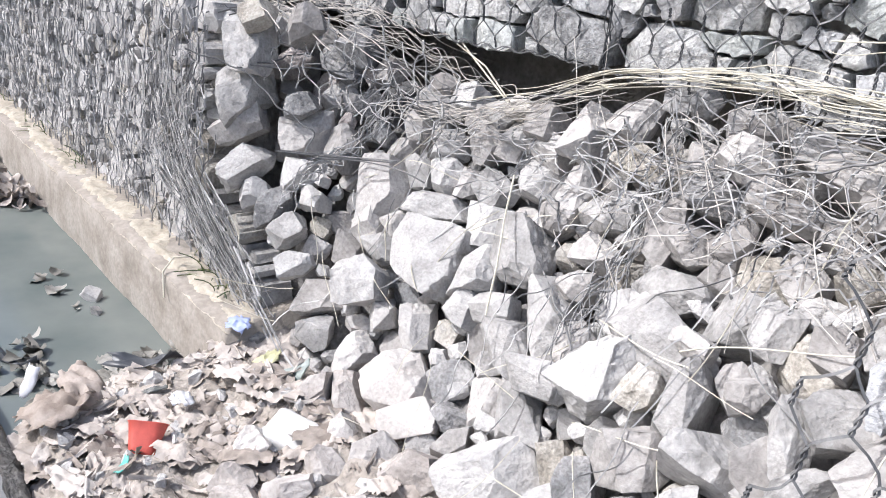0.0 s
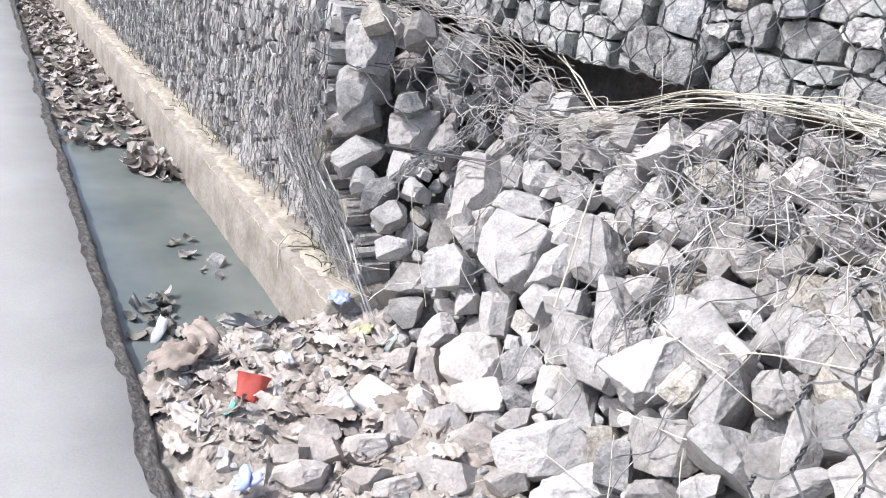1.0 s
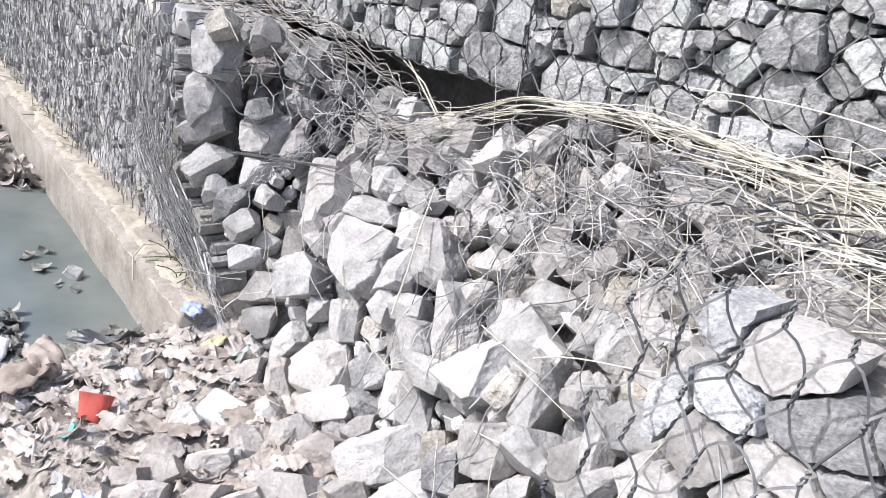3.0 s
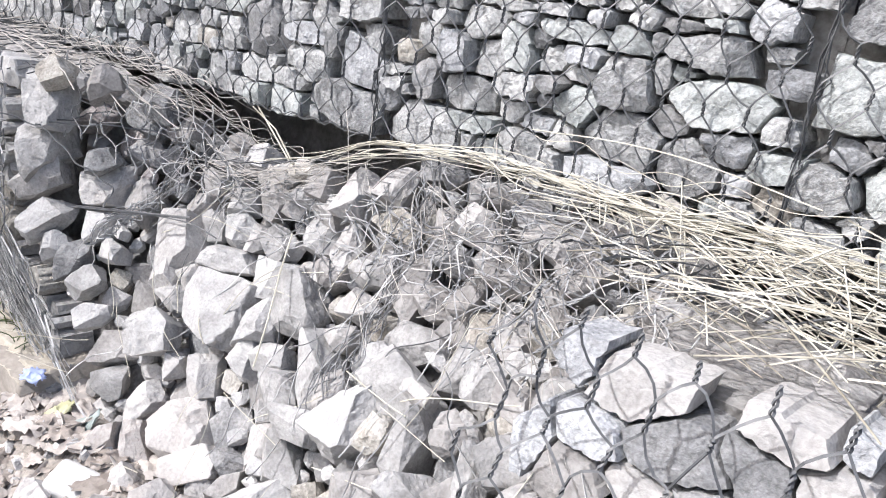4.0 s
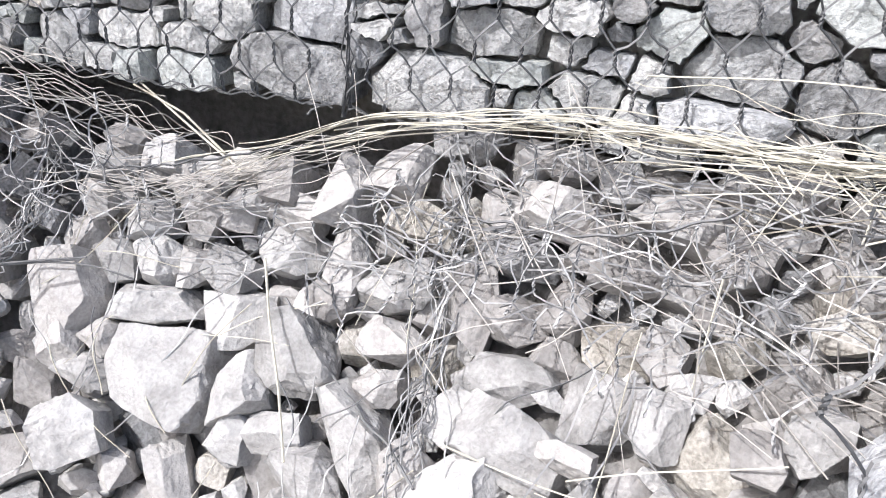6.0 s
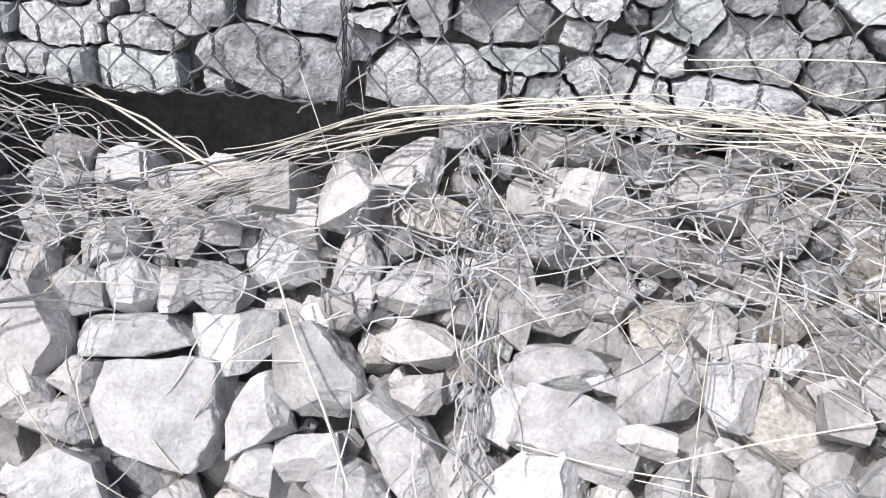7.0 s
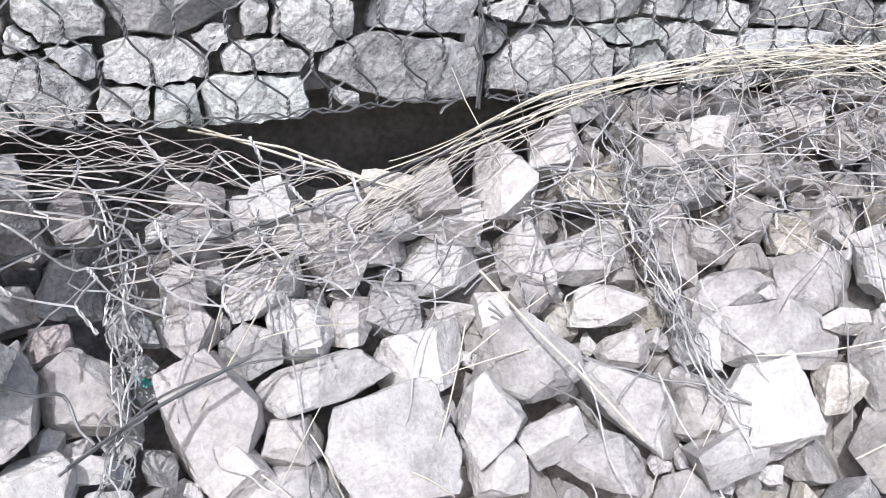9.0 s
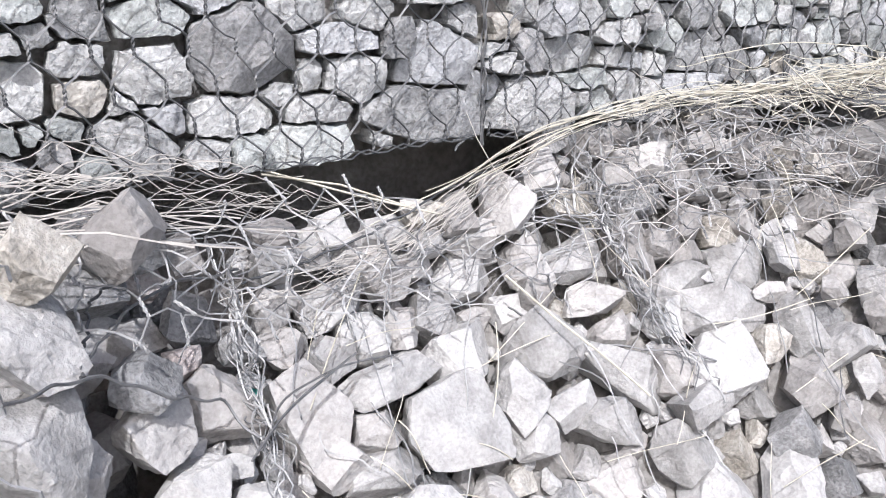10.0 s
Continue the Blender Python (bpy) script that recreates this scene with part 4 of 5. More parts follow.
held(1.221, 0.913, 0.155, 0.091)
held(1.185, 0.838, 0.110, 0.059)
held(1.311, 0.866, 0.175, 0.095)
held(1.174, 0.758, 0.129, 0.089)
held(1.288, 0.793, 0.124, 0.054)
held(1.094, 0.788, 0.075, 0.123)
held(1.429, 0.904, 0.118, 0.089)
held(1.445, 0.946, 0.130, 0.063)
held(1.517, 0.914, 0.146, 0.065)
held(1.526, 0.967, 0.041, 0.046)
held(1.371, 0.818, 0.088, 0.046)
right_basket = holder("gabion_basket", "large flat pale stones in thick netting beyond the collapse", "gabion", "lower gabion course")
right_rng = np.random.RandomState(44)
seeds = fill_seeds(1.0, 2.7, 0.12, 0.95, right_rng, RIGHT_STONES, wide=(0.11, 0.2))
stone_parts(RIGHT, seeds, right_basket, lambda u, v, i: (GRANITE_WARM, BLUE_STONE, GREY_OR_SHADED_STONE, GRANITE_WARM)[i % 4], lambda u, v: u < 2.2, seed=9000, inside=lambda u, v: u > 1.07 + 0.3 * (v - 0.78), flat=0.3)
netting("wire_netting", right_basket, lambda u, v: RIGHT(u, v, 0.068 + 0.012 * noise.noise((u * 9, v * 9, 2))), 1.0, 2.7, 0.42, 1.06, 777, radius=0.0025, wound=True, slack=0.007, pitch=0.095, row=0.082)
netting("lid_netting", right_basket, lambda u, v: np.array([u, -0.42 + 0.03 * u + v, 1.07 + 0.02 * noise.noise((u * 5, v * 6, 8))]), 1.0, 2.7, 0.0, 0.4, 778, slack=0.01)["kind"] = "stuff"
box_part("inner_fill", right_basket, FILL, (1.16, -0.36, -0.1), (2.8, 0.05, 0.93), cuts=7, rough=0.04, seed=3)
lid = np.random.RandomState(71)
for u in np.arange(1.14, 2.6, 0.115):
    for y in np.arange(-0.22, 0.0, 0.11):
        size = lid.uniform(0.12, 0.18)
        ob = new("stone", rock_data(lid.randint(44), GRANITE_WARM if lid.rand() < 0.6 else GRANITE))
        ob.matrix_world = pose(u + lid.normal(0, 0.02), y + 0.03 * u + lid.normal(0, 0.02), 0.9 + lid.normal(0, 0.012) - 0.02 * (y < -0.18), lid.normal(0, 12), lid.normal(0, 12), lid.uniform(0, 360)) @ Matrix.Diagonal((size, size * lid.uniform(0.7, 1), size * 0.6, 1))
        ob.parent = right_basket


def wavy(a, b, count, rng, wave=0.02, spread=0.03, points=14):
    """Loose wires from near a to near b."""
    res = []
    a, b = np.array(a), np.array(b)
    for _ in range(count):
        p, q = a + rng.normal(0, spread, 3), b + rng.normal(0, spread, 3)
        ph, fr, am = rng.uniform(0, 6.28, 3), rng.uniform(3, 14, 3), rng.normal(0, wave, 3)
        res.append([p + (q - p) * t + am * np.sin(ph + fr * t) * math.sin(math.pi * min(1, t * 1.2 + 0.1)) for t in np.linspace(0, 1, points)])
    return res


def along(line, count, rng, spread=0.02, wave=0.012, per=7, cover=(0.5, 1.0)):
    """Loose wires or straws that follow a bent line for a part of its length."""
    line = np.array(line)
    seg = np.r_[0, np.cumsum(np.linalg.norm(np.diff(line, axis=0), axis=1))]
    res = []
    for _ in range(count):
        share = rng.uniform(*cover)
        t0 = rng.uniform(0, 1 - share) * seg[-1]
        ts = np.linspace(t0, t0 + share * seg[-1], per * (len(line) - 1))
        off, ph, fr = rng.normal(0, spread, 3), rng.uniform(0, 6.28, 3), rng.uniform(2, 9, 3)
        drift = rng.normal(0, spread * 0.9, 3)
        pts = np.c_[[np.interp(ts, seg, line[:, k]) for k in range(3)]].T
        f = (ts - t0)[:, None] / seg[-1]
        k = np.ones(5) / 5
        smooth = np.c_[[np.convolve(np.pad(pts[:, c], 2, mode="edge"), k, mode="valid") for c in range(3)]].T
        res.append(smooth + off + drift * (f - 0.5) * 2 + wave * np.sin(ph + fr * f * 6))
    return res


def stalks(name, paths, radii, mat, label):
    """A bundle of dry grass with every stem a part of its own."""
    bundle_root = holder(name, label, "dry grass")
    for path, r in zip(paths, radii):
        V, F = tubes([path], r, 4)
        mesh_object("stem", V, F, mat, bundle_root)
    return bundle_root


rw = np.random.RandomState(5)
strands = []
for _ in range(32):
    u0 = rw.uniform(-0.75, 0.75)
    ln, s0, ds = rw.uniform(0.2, 0.7), rw.uniform(0.3, 0.68), rw.normal(0, 0.07)
    s0 = min(s0, hole_foot(u0) - 0.02)
    strands.append([drape(u0 + ln * t, s0 + ds * t + 0.02 * math.sin(6 * t + u0 * 9)) + 0.012 for t in np.linspace(0, 1, 14)])
for _ in range(30):
    u0, s0 = rw.uniform(-0.6, 1.1), rw.uniform(-0.1, 0.6)
    ln, ds = rw.normal(0, 0.12), -rw.uniform(0.1, 0.35)
    strands.append([drape(u0 + ln * t, s0 + ds * t) + 0.008 * np.array([math.sin(9 * t + u0 * 7), 0, 0]) for t in np.linspace(0, 1, 12)])
V, F = tubes(strands, 0.0017)
tagged(mesh_object("wire_tangle", V, F, PALE_WIRE, loose), kind="stuff")
V, F = tubes(along([(0.319, -0.029, 1.0), (0.361, -0.072, 0.855), (0.389, -0.157, 0.712), (0.404, -0.253, 0.604), (0.42, -0.366, 0.531), (0.44, -0.46, 0.4)], 15, rw, 0.015, 0.014), 0.0017)
tagged(mesh_object("partition_edge", V, F, PALE_WIRE, loose), kind="stuff")
V, F = tubes(along([(-0.58, -0.15, 0.9), (-0.575, -0.2, 0.755), (-0.578, -0.3, 0.658), (-0.588, -0.45, 0.6), (-0.6, -0.52, 0.5)], 15, rw, 0.013, 0.013), 0.0017)
tagged(mesh_object("partition_edge", V, F, PALE_WIRE, loose), kind="stuff")
V, F = tubes(along([(-0.645, -0.533, 0.647), (-0.546, -0.391, 0.645), (-0.357, -0.266, 0.67)], 2, rw, 0.004, 0.0, cover=(0.95, 1.0)) + along([(-0.6, -0.459, 0.632), (-0.532, -0.323, 0.637), (-0.382, -0.255, 0.646), (-0.253, -0.241, 0.634)], 1, rw, 0.003, 0.0, cover=(0.98, 1.0)), 0.0023, 5)
mesh_object("thick_wire", V, F, WIRE, loose)
bent = []
for line in ([(-0.955, -0.68, 0.882), (-0.909, -0.61, 0.864), (-0.858, -0.545, 0.842), (-0.805, -0.499, 0.806), (-0.752, -0.483, 0.76), (-0.649, -0.389, 0.689), (-0.606, -0.458, 0.627)],
             [(-0.865, -0.544, 0.843), (-0.857, -0.483, 0.858), (-0.839, -0.427, 0.867), (-0.834, -0.374, 0.893), (-0.786, -0.324, 0.896)],
             [(-0.864, -0.541, 0.85), (-0.823, -0.435, 0.849), (-0.755, -0.319, 0.859), (-0.688, -0.253, 0.86), (-0.547, -0.162, 0.835)],
             [(0.306, -0.075, 0.862), (0.467, -0.11, 0.895), (0.568, -0.138, 0.905), (0.661, -0.146, 0.928), (0.774, -0.157, 0.97), (0.87, -0.149, 1.027)],
             [(-0.571, -0.188, 0.816), (-0.353, -0.147, 0.84), (-0.211, -0.122, 0.876), (-0.055, -0.078, 0.919), (0.099, -0.067, 0.955)],
             [(0.029, -0.162, 0.658), (0.228, -0.256, 0.55), (0.399, -0.364, 0.538), (0.483, -0.416, 0.511)]):
    bent += along(line, 1, rw, 0.002, 0.003, cover=(0.98, 1.0))
V, F = tubes(bent, 0.0026, 5)
tagged(mesh_object("bent_wire", V, F, WIRE, loose), kind="stuff")
# small hook of wire under the basket seam
V, F = tubes([[(0.075, 0.0, 1.035), (0.05, -0.012, 1.02), (0.02, -0.02, 1.012), (0.0, -0.022, 1.0), (-0.006, -0.024, 0.99)], [(0.02, -0.02, 1.012), (-0.01, -0.02, 1.012)]], 0.003, 5)
mesh_object("wire_hook", V, F, WIRE, loose)

# frayed edge of the standing basket
frayed = holder("frayed_netting", "frayed rusty-grey netting wires trailing from the torn basket end", "wire netting")
fr = np.random.RandomState(8)
strands = []
for _ in range(50):
    z0, z1 = fr.uniform(0.25, 0.9), fr.uniform(0.08, 0.3)
    bow, ph, back = fr.uniform(-0.03, 0.07), fr.uniform(0, 6.28), fr.uniform(-0.08, 0.4)
    zs = [z0 + (z1 - z0) * t for t in np.linspace(0, 1, 13)]
    strands.append([LOWER(torn_edge(z) - back + 0.02 * math.sin(ph + 19 * z) + 0.01 * math.sin(2 * ph + 47 * z), z, 0.03 + bow * math.sin(math.pi * k / 12)) for k, z in enumerate(zs)])
for _ in range(24):
    z0, z1 = fr.uniform(0.6, 1.0), fr.uniform(0.12, 0.4)
    u0, foot = fr.uniform(-1.5, -1.1), fr.uniform(-0.02, 0.3)
    strands.append([LOWER(u0 + (torn_edge(z1) - foot - u0) * t ** 1.4, z0 + (z1 - z0) * t, 0.04 + 0.04 * math.sin(math.pi * t) + fr.normal(0, 0.002)) for t in np.linspace(0, 1, 14)])
V, F = tubes(strands, 0.0015)
tagged(mesh_object("wire_tangle", V, F, PALE_WIRE, frayed), kind="stuff")
netting("netting_flap", frayed, lambda u, v: LOWER(u + torn_edge(v), v, 0.05 + 0.03 * noise.noise((u * 5, v * 5, 4))), -0.34, 0.1, 0.12, 0.98, 611, slack=0.014, mat=MID_WIRE)

# dry stems lying with the wires on top of the standing basket
mat_rng = np.random.RandomState(15)
stems = []
for _ in range(80):
    u, y = mat_rng.uniform(-2.6, -0.8), mat_rng.uniform(-0.5, -0.08)
    ln, tilt = mat_rng.uniform(0.12, 0.45), mat_rng.normal(0, 0.12)
    z = 1.005 + mat_rng.uniform(0, 0.035)
    stems.append([(u + ln * t, y + tilt * t * ln + 0.01 * math.sin(5 * t + u), z + 0.02 * math.sin(3 * t + y * 9) - 0.3 * max(0.0, u + ln * t + 0.8)) for t in np.linspace(0, 1, 9)])
stalks("dry_stems", stems, [0.0018] * len(stems), GREY_STEM, "grey dry stems matted on top of the standing basket")

# ---- straw ----
st = np.random.RandomState(31)
MAIN = [(-0.5, -0.16, 0.815), (-0.33, -0.13, 0.85), (-0.165, -0.1, 0.885), (-0.063, -0.09, 0.92), (0.038, -0.09, 0.96), (0.139, -0.085, 1.0), (0.241, -0.08, 1.03), (0.346, -0.07, 1.05), (0.563, -0.065, 1.075), (0.77, -0.06, 1.078), (1.014, -0.06, 1.088), (1.25, -0.07, 1.11), (1.6, -0.1, 1.12), (2.0, -0.12, 1.12)]
bundle = along(MAIN[3:], 13, st, 0.008, 0.006, cover=(0.3, 0.8), per=4) + along(MAIN[1:], 11, st, 0.01, 0.005, cover=(0.3, 0.6), per=4) + along(MAIN[6:], 26, st, 0.026, 0.014, cover=(0.15, 0.4), per=4)
stalks("straw_bundle", bundle, st.uniform(0.0008, 0.0018, len(bundle)), STRAW, "long pale dry grass stems bunched along the top of the rubble")
FAN = [(-0.62, -0.24, 0.78), (-0.42, -0.21, 0.79), (-0.2, -0.17, 0.83), (0.02, -0.1, 0.93), (0.25, -0.07, 1.0)]
left = along(FAN, 30, st, 0.022, 0.007, cover=(0.2, 0.6))
stalks("grey_stems", left, st.uniform(0.0006, 0.0015, len(left)), GREY_STEM, "thin grey stems fanning out over the hollow")
over = along([(-1.35, -0.36, 1.04), (-0.95, -0.3, 1.04), (-0.65, -0.18, 1.0), (-0.38, -0.1, 0.935), (-0.12, -0.11, 0.885)], 42, st, 0.04, 0.014, cover=(0.15, 0.5))
stalks("dry_stems", over, st.uniform(0.0006, 0.0014, len(over)), GREY_STEM, "matted grey stems trailing off the basket top over the hollow")
fan = []
for _ in range(500):
    u, y = 0.8 + 1.3 * st.beta(1.6, 1.2), -0.03 - 0.4 * st.beta(1.1, 1.6)
    if u < 1.15 and y < -0.22:
        continue
    th, ln = st.normal(0.2, 1.1), st.uniform(0.08, 0.4)
    z = 0.985 + 0.07 * min(1.0, max(0.0, u - 0.6)) + 0.1 * (y + 0.2) + st.uniform(0.0, 0.08)
    up = st.normal(0, 0.1)
    fan.append([(u + ln * t * math.cos(th), y - 0.35 * ln * t * math.sin(th), z + ln * t * (up - 0.25 * math.sin(th)) - 0.1 * (ln * t) ** 2) for t in np.linspace(-0.5, 0.5, 7)])
V, F = tubes(fan, list(st.uniform(0.0008, 0.0019, len(fan))), 4)
tagged(mesh_object("straw_heap", V, F, STRAW), "heap of pale yellow dry grass lying on the standing basket", "dry grass", kind="stuff")
tangle = []
for _ in range(100):
    u, q = 0.1 + 1.05 * st.beta(1.6, 1.2), st.uniform(0.28, 0.66)
    q = min(q, hole_foot(u) - 0.02)
    th, ln = st.choice([st.normal(0.1, 0.35), st.normal(-0.7, 0.3), st.normal(1.9, 0.4)]), st.uniform(0.06, 0.26)
    bow = st.normal(0, 0.03)
    tangle.append([slope_point(u + ln * t * math.cos(th), q + ln * t * math.sin(th), 0.055 + bow * math.sin(3.1 * t) + 0.02 * t * st.normal(0, 0.15)) for t in np.linspace(0, 1, 6)])
V, F = tubes(tangle, list(st.uniform(0.0006, 0.0014, len(tangle))), 4)
tagged(mesh_object("straw_tangle", V, F, GREY_STEM), "fine tangle of dry stalks and twigs caught in the fallen netting", "dry grass", kind="stuff")
stray = []
for _ in range(36):
    u, s = st.uniform(-0.5, 1.3), st.uniform(-0.35, 0.36)
    th, ln = st.uniform(0, 6.28), st.uniform(0.08, 0.32)
    stray.append([slope_point(u + ln * t * math.cos(th), s + ln * t * math.sin(th), 0.05 + 0.02 * math.sin(4 * t + u * 5)) for t in np.linspace(0, 1, 8)])
stalks("stray_straw", stray, st.uniform(0.0008, 0.0016, len(stray)), STRAW, "single dry grass stems strewn over the stones")
V, F = tubes([[(-0.45, -0.03, 0.99), (-0.28, -0.07, 0.93), (-0.1, -0.12, 0.875)], [(-0.46, -0.04, 0.985), (-0.3, -0.06, 0.95), (-0.14, -0.1, 0.885)],
              [(0.02, -0.2, 0.74), (0.09, -0.28, 0.66), (0.17, -0.36, 0.58), (0.24, -0.44, 0.5)]], 0.0026, 5)
tagged(mesh_object("thick_straw", V, F, STRAW), "a few thick pale reed stalks crossing the hollow", "dry grass", kind="stuff")


# ---- litter in the ditch ----
def step(x):
    x = max(0.0, min(1.0, x))
    return x * x * (3 - 2 * x)


def litter_top(x, y):
    wob = 0.12 * noise.noise((y * 6, x * 3, 2))
    rise = step((x + 0.86 + wob) / 0.35)
    return -0.16 + 0.15 * rise + 0.1 * rise * step((y + 1.0) / 0.35) + 0.03 * rise * noise.noise((x * 7, y * 7, 0)) - 0.085 * rise * step((-1.19 - y) / 0.07)


def folds(x, y):
    """Ridges of matted pulp on the bank."""
    a = 1 - abs(noise.noise((x * 9 + 0.6 * noise.noise((x * 5, y * 5, 3)), y * 15, 1))) * 2
    b = 1 - abs(noise.noise((x * 24, y * 30, 6))) * 2
    return (0.016 * a + 0.008 * b) * step((x + 0.75) / 0.2)


tagged(sheet("litter_bank", -1.1, 3.0, -1.31, -0.5, 340, 70, lambda x, y: litter_top(x, y) + folds(x, y), SILT), "dry silt bank under the litter", "silt bank", kind="structure")


def flake(p, a, b, normal, turn, curl, rng):
    """A bent scrap of leaf, paper or film."""
    n = Vector(normal).normalized()
    x = n.orthogonal().normalized()
    x = x * math.cos(turn) + n.cross(x) * math.sin(turn)
    y = n.cross(x)
    V, F = [], []
    N = 5
    cx, cy, tw = curl * rng.uniform(0.3, 1), curl * rng.uniform(-0.6, 0.6), curl * rng.uniform(-0.8, 0.8)
    for j in range(N):
        for i in range(N):
            s, t = i / (N - 1) - 0.5, j / (N - 1) - 0.5
            w = 1 - 1.3 * s * s
            k = 1 + rng.normal(0, 0.06)
            z = cx * a * s * s * 3 + cy * b * t * t * 3 + tw * a * s * t * 2 + rng.normal(0, 0.035) * a
            q = Vector(p) + x * (a * s * k) + y * (b * t * w * k) + n * z
            V.append(tuple(q))
    for j in range(N - 1):
        for i in range(N - 1):
            F.append((j * N + i, j * N + i + 1, (j + 1) * N + i + 1, (j + 1) * N + i))
    return V, F


def crumpled(p, size, rng):
    """A limp sheet of pulp, sacking or film with an irregular torn outline and sharp folds."""
    N = 15
    turn, shape = rng.uniform(0, 6.28), rng.uniform(0.45, 0.9)
    tilt, o = rng.normal(0, 0.16, 2), rng.uniform(0, 50)
    k1, k2 = rng.uniform(5, 9), rng.uniform(1.2, 3.0)
    V, F, kept = [], [], {}
    for j in range(N):
        for i in range(N):
            a, b = 2 * i / (N - 1) - 1, 2 * j / (N - 1) - 1
            r = 0.78 + 0.28 * noise.noise((math.cos(math.atan2(b, a)) * 1.3 + o, math.sin(math.atan2(b, a)) * 1.3, 0))
            if math.hypot(a, b) > r + 0.12:
                continue
            x, y = a * size, b * size * shape
            z = size * (0.15 * (1 - 1.6 * abs(noise.noise((a * k2 + o, b * k1 / 3, 1)))) + 0.12 * (1 - 2.4 * abs(noise.noise((a * k1 / 2 + o, b * 2, 5)))) + 0.05 * (1 - 2 * abs(noise.noise((a * 7 + o, b * 5, 8)))) + 0.018 * rng.normal())
            z += tilt[0] * x + tilt[1] * y - 0.16 * size * (a * a + b * b)
            kept[i, j] = len(V)
            V.append((p[0] + x * math.cos(turn) - y * math.sin(turn), p[1] + x * math.sin(turn) + y * math.cos(turn), p[2] + z))
    for (i, j) in kept:
        q = [(i, j), (i + 1, j), (i + 1, j + 1), (i, j + 1)]
        if all(c in kept for c in q):
            F.append(tuple(kept[c] for c in q))
    return V, F


def scatter(count, rng, x0, x1, y0, y1, top, size, tilt, curl, accept=None, lift=0.012):
    V, F = [], []
    for _ in range(count):
        x, y = rng.uniform(x0, x1), rng.uniform(y0, y1)
        if accept and not accept(x, y):
            continue
        a = rng.uniform(*size)
        f = flake((x, y, top(x, y) + lift + rng.uniform(0, 0.02)), a, a * rng.uniform(0.35, 0.8), (rng.normal(0, tilt), rng.normal(-0.1, tilt), 1), rng.uniform(0, 6.28), curl, rng)
        b = len(V)
        V += f[0]
        F += [tuple(b + k for k in q) for q in f[1]]
    return V, F


WET_LEAF = material("wet_leaf", [(0.2, (0.1, 0.095, 0.08)), (0.6, (0.2, 0.19, 0.165)), (0.9, (0.32, 0.31, 0.28))], 16, 0.6, 0.3, random_from="island", vary=0.7)
lr = np.random.RandomState(52)
V, F = scatter(600, lr, -0.84, 1.2, -1.27, -0.56, litter_top, (0.012, 0.045), 0.3, 0.3, lambda x, y: litter_top(x, y) > -0.1 and (x < 0.35 or y < -0.85), 0.0)
tagged(mesh_object("litter", V, F, LITTER, None, 50), "dry leaves, mud-caked paper and plastic scraps filling the ditch", "litter", kind="stuff")
for k in range(330):
    x, y = lr.uniform(-0.82, 1.1), lr.uniform(-1.26, -0.56)
    if litter_top(x, y) < -0.1 or (x > 0.3 and y > -0.88):
        continue
    V, F = crumpled((x, y, litter_top(x, y) + 0.008), lr.uniform(0.035, 0.11), lr)
    tagged(mesh_object("paper_scrap", V, F, SCRAP, None, 75), "mud-caked crumpled sheet of paper or sacking in the ditch", "litter", "ditch scraps")
V, F = [], []
for _ in range(220):
    x, y = lr.uniform(-0.82, 0.95), lr.uniform(-1.24, -0.58)
    if litter_top(x, y) < -0.1 or (x > 0.3 and y > -0.88):
        continue
    f = flake((x, y, litter_top(x, y) + 0.012 + lr.uniform(0, 0.02)), lr.uniform(0.04, 0.12), lr.uniform(0.006, 0.02), (lr.normal(0, 0.3), lr.normal(-0.1, 0.3), 1), lr.uniform(0, 6.28), 0.25, lr)
    b = len(V)
    V += f[0]
    F += [tuple(b + i for i in q) for q in f[1]]
tagged(mesh_object("torn_strips", V, F, LITTER, None, 60), "narrow torn strips and dry stalks strewn through the litter", "litter", kind="stuff")
V, F = [], []
for _ in range(34):
    f = crumpled((lr.uniform(-0.98, -0.66), lr.uniform(-1.2, -0.7), WATER_TOP + lr.uniform(0.0, 0.02)), lr.uniform(0.03, 0.09), lr)
    b = len(V)
    V += f[0]
    F += [tuple(b + i for i in q) for q in f[1]]
tagged(mesh_object("wet_litter", V, F, WET_LEAF, None, 75), "dark wet paper and leaves at the edge of the drain water", "litter", kind="stuff")
clods = [[], []]
for _ in range(240):
    x, y = lr.uniform(-0.75, 1.1), lr.uniform(-1.25, -0.6)
    me = rock_data(lr.randint(44), GRANITE)
    sz = lr.uniform(0.02, 0.06)
    m = pose(x, y, litter_top(x, y) + 0.2 * sz, *lr.uniform(0, 360, 3)) @ Matrix.Diagonal((sz, sz * 0.8, sz * 0.6, 1))
    o = len(clods[0])
    clods[0] += [tuple(m @ v.co) for v in me.vertices]
    clods[1] += [tuple(o + k for k in f.vertices) for f in me.polygons]
tagged(mesh_object("clods", clods[0], clods[1], GRANITE_JOINED, None, 32), "small stones and clods among the litter", "rubble", kind="stuff")
V, F = scatter(620, lr, -9.0, -2.75, -1.25, -0.8, lambda x, y: max(WATER_TOP, ditch_bed(x, y)), (0.03, 0.13), 0.3, 0.35, lambda x, y: ditch_bed(x, y) > -0.12, 0.004)
tagged(mesh_object("ditch_litter", V, F, LITTER, None, 50), "leaves and scraps caught on the mud upstream in the ditch", "litter", kind="stuff")
V, F = scatter(46, lr, -2.9, -2.45, -0.98, -0.78, lambda x, y: WATER_TOP, (0.05, 0.13), 0.5, 0.5)
tagged(mesh_object("leaf_raft", V, F, LITTER, None, 50), "raft of wet leaves against the footing", "litter", kind="stuff")
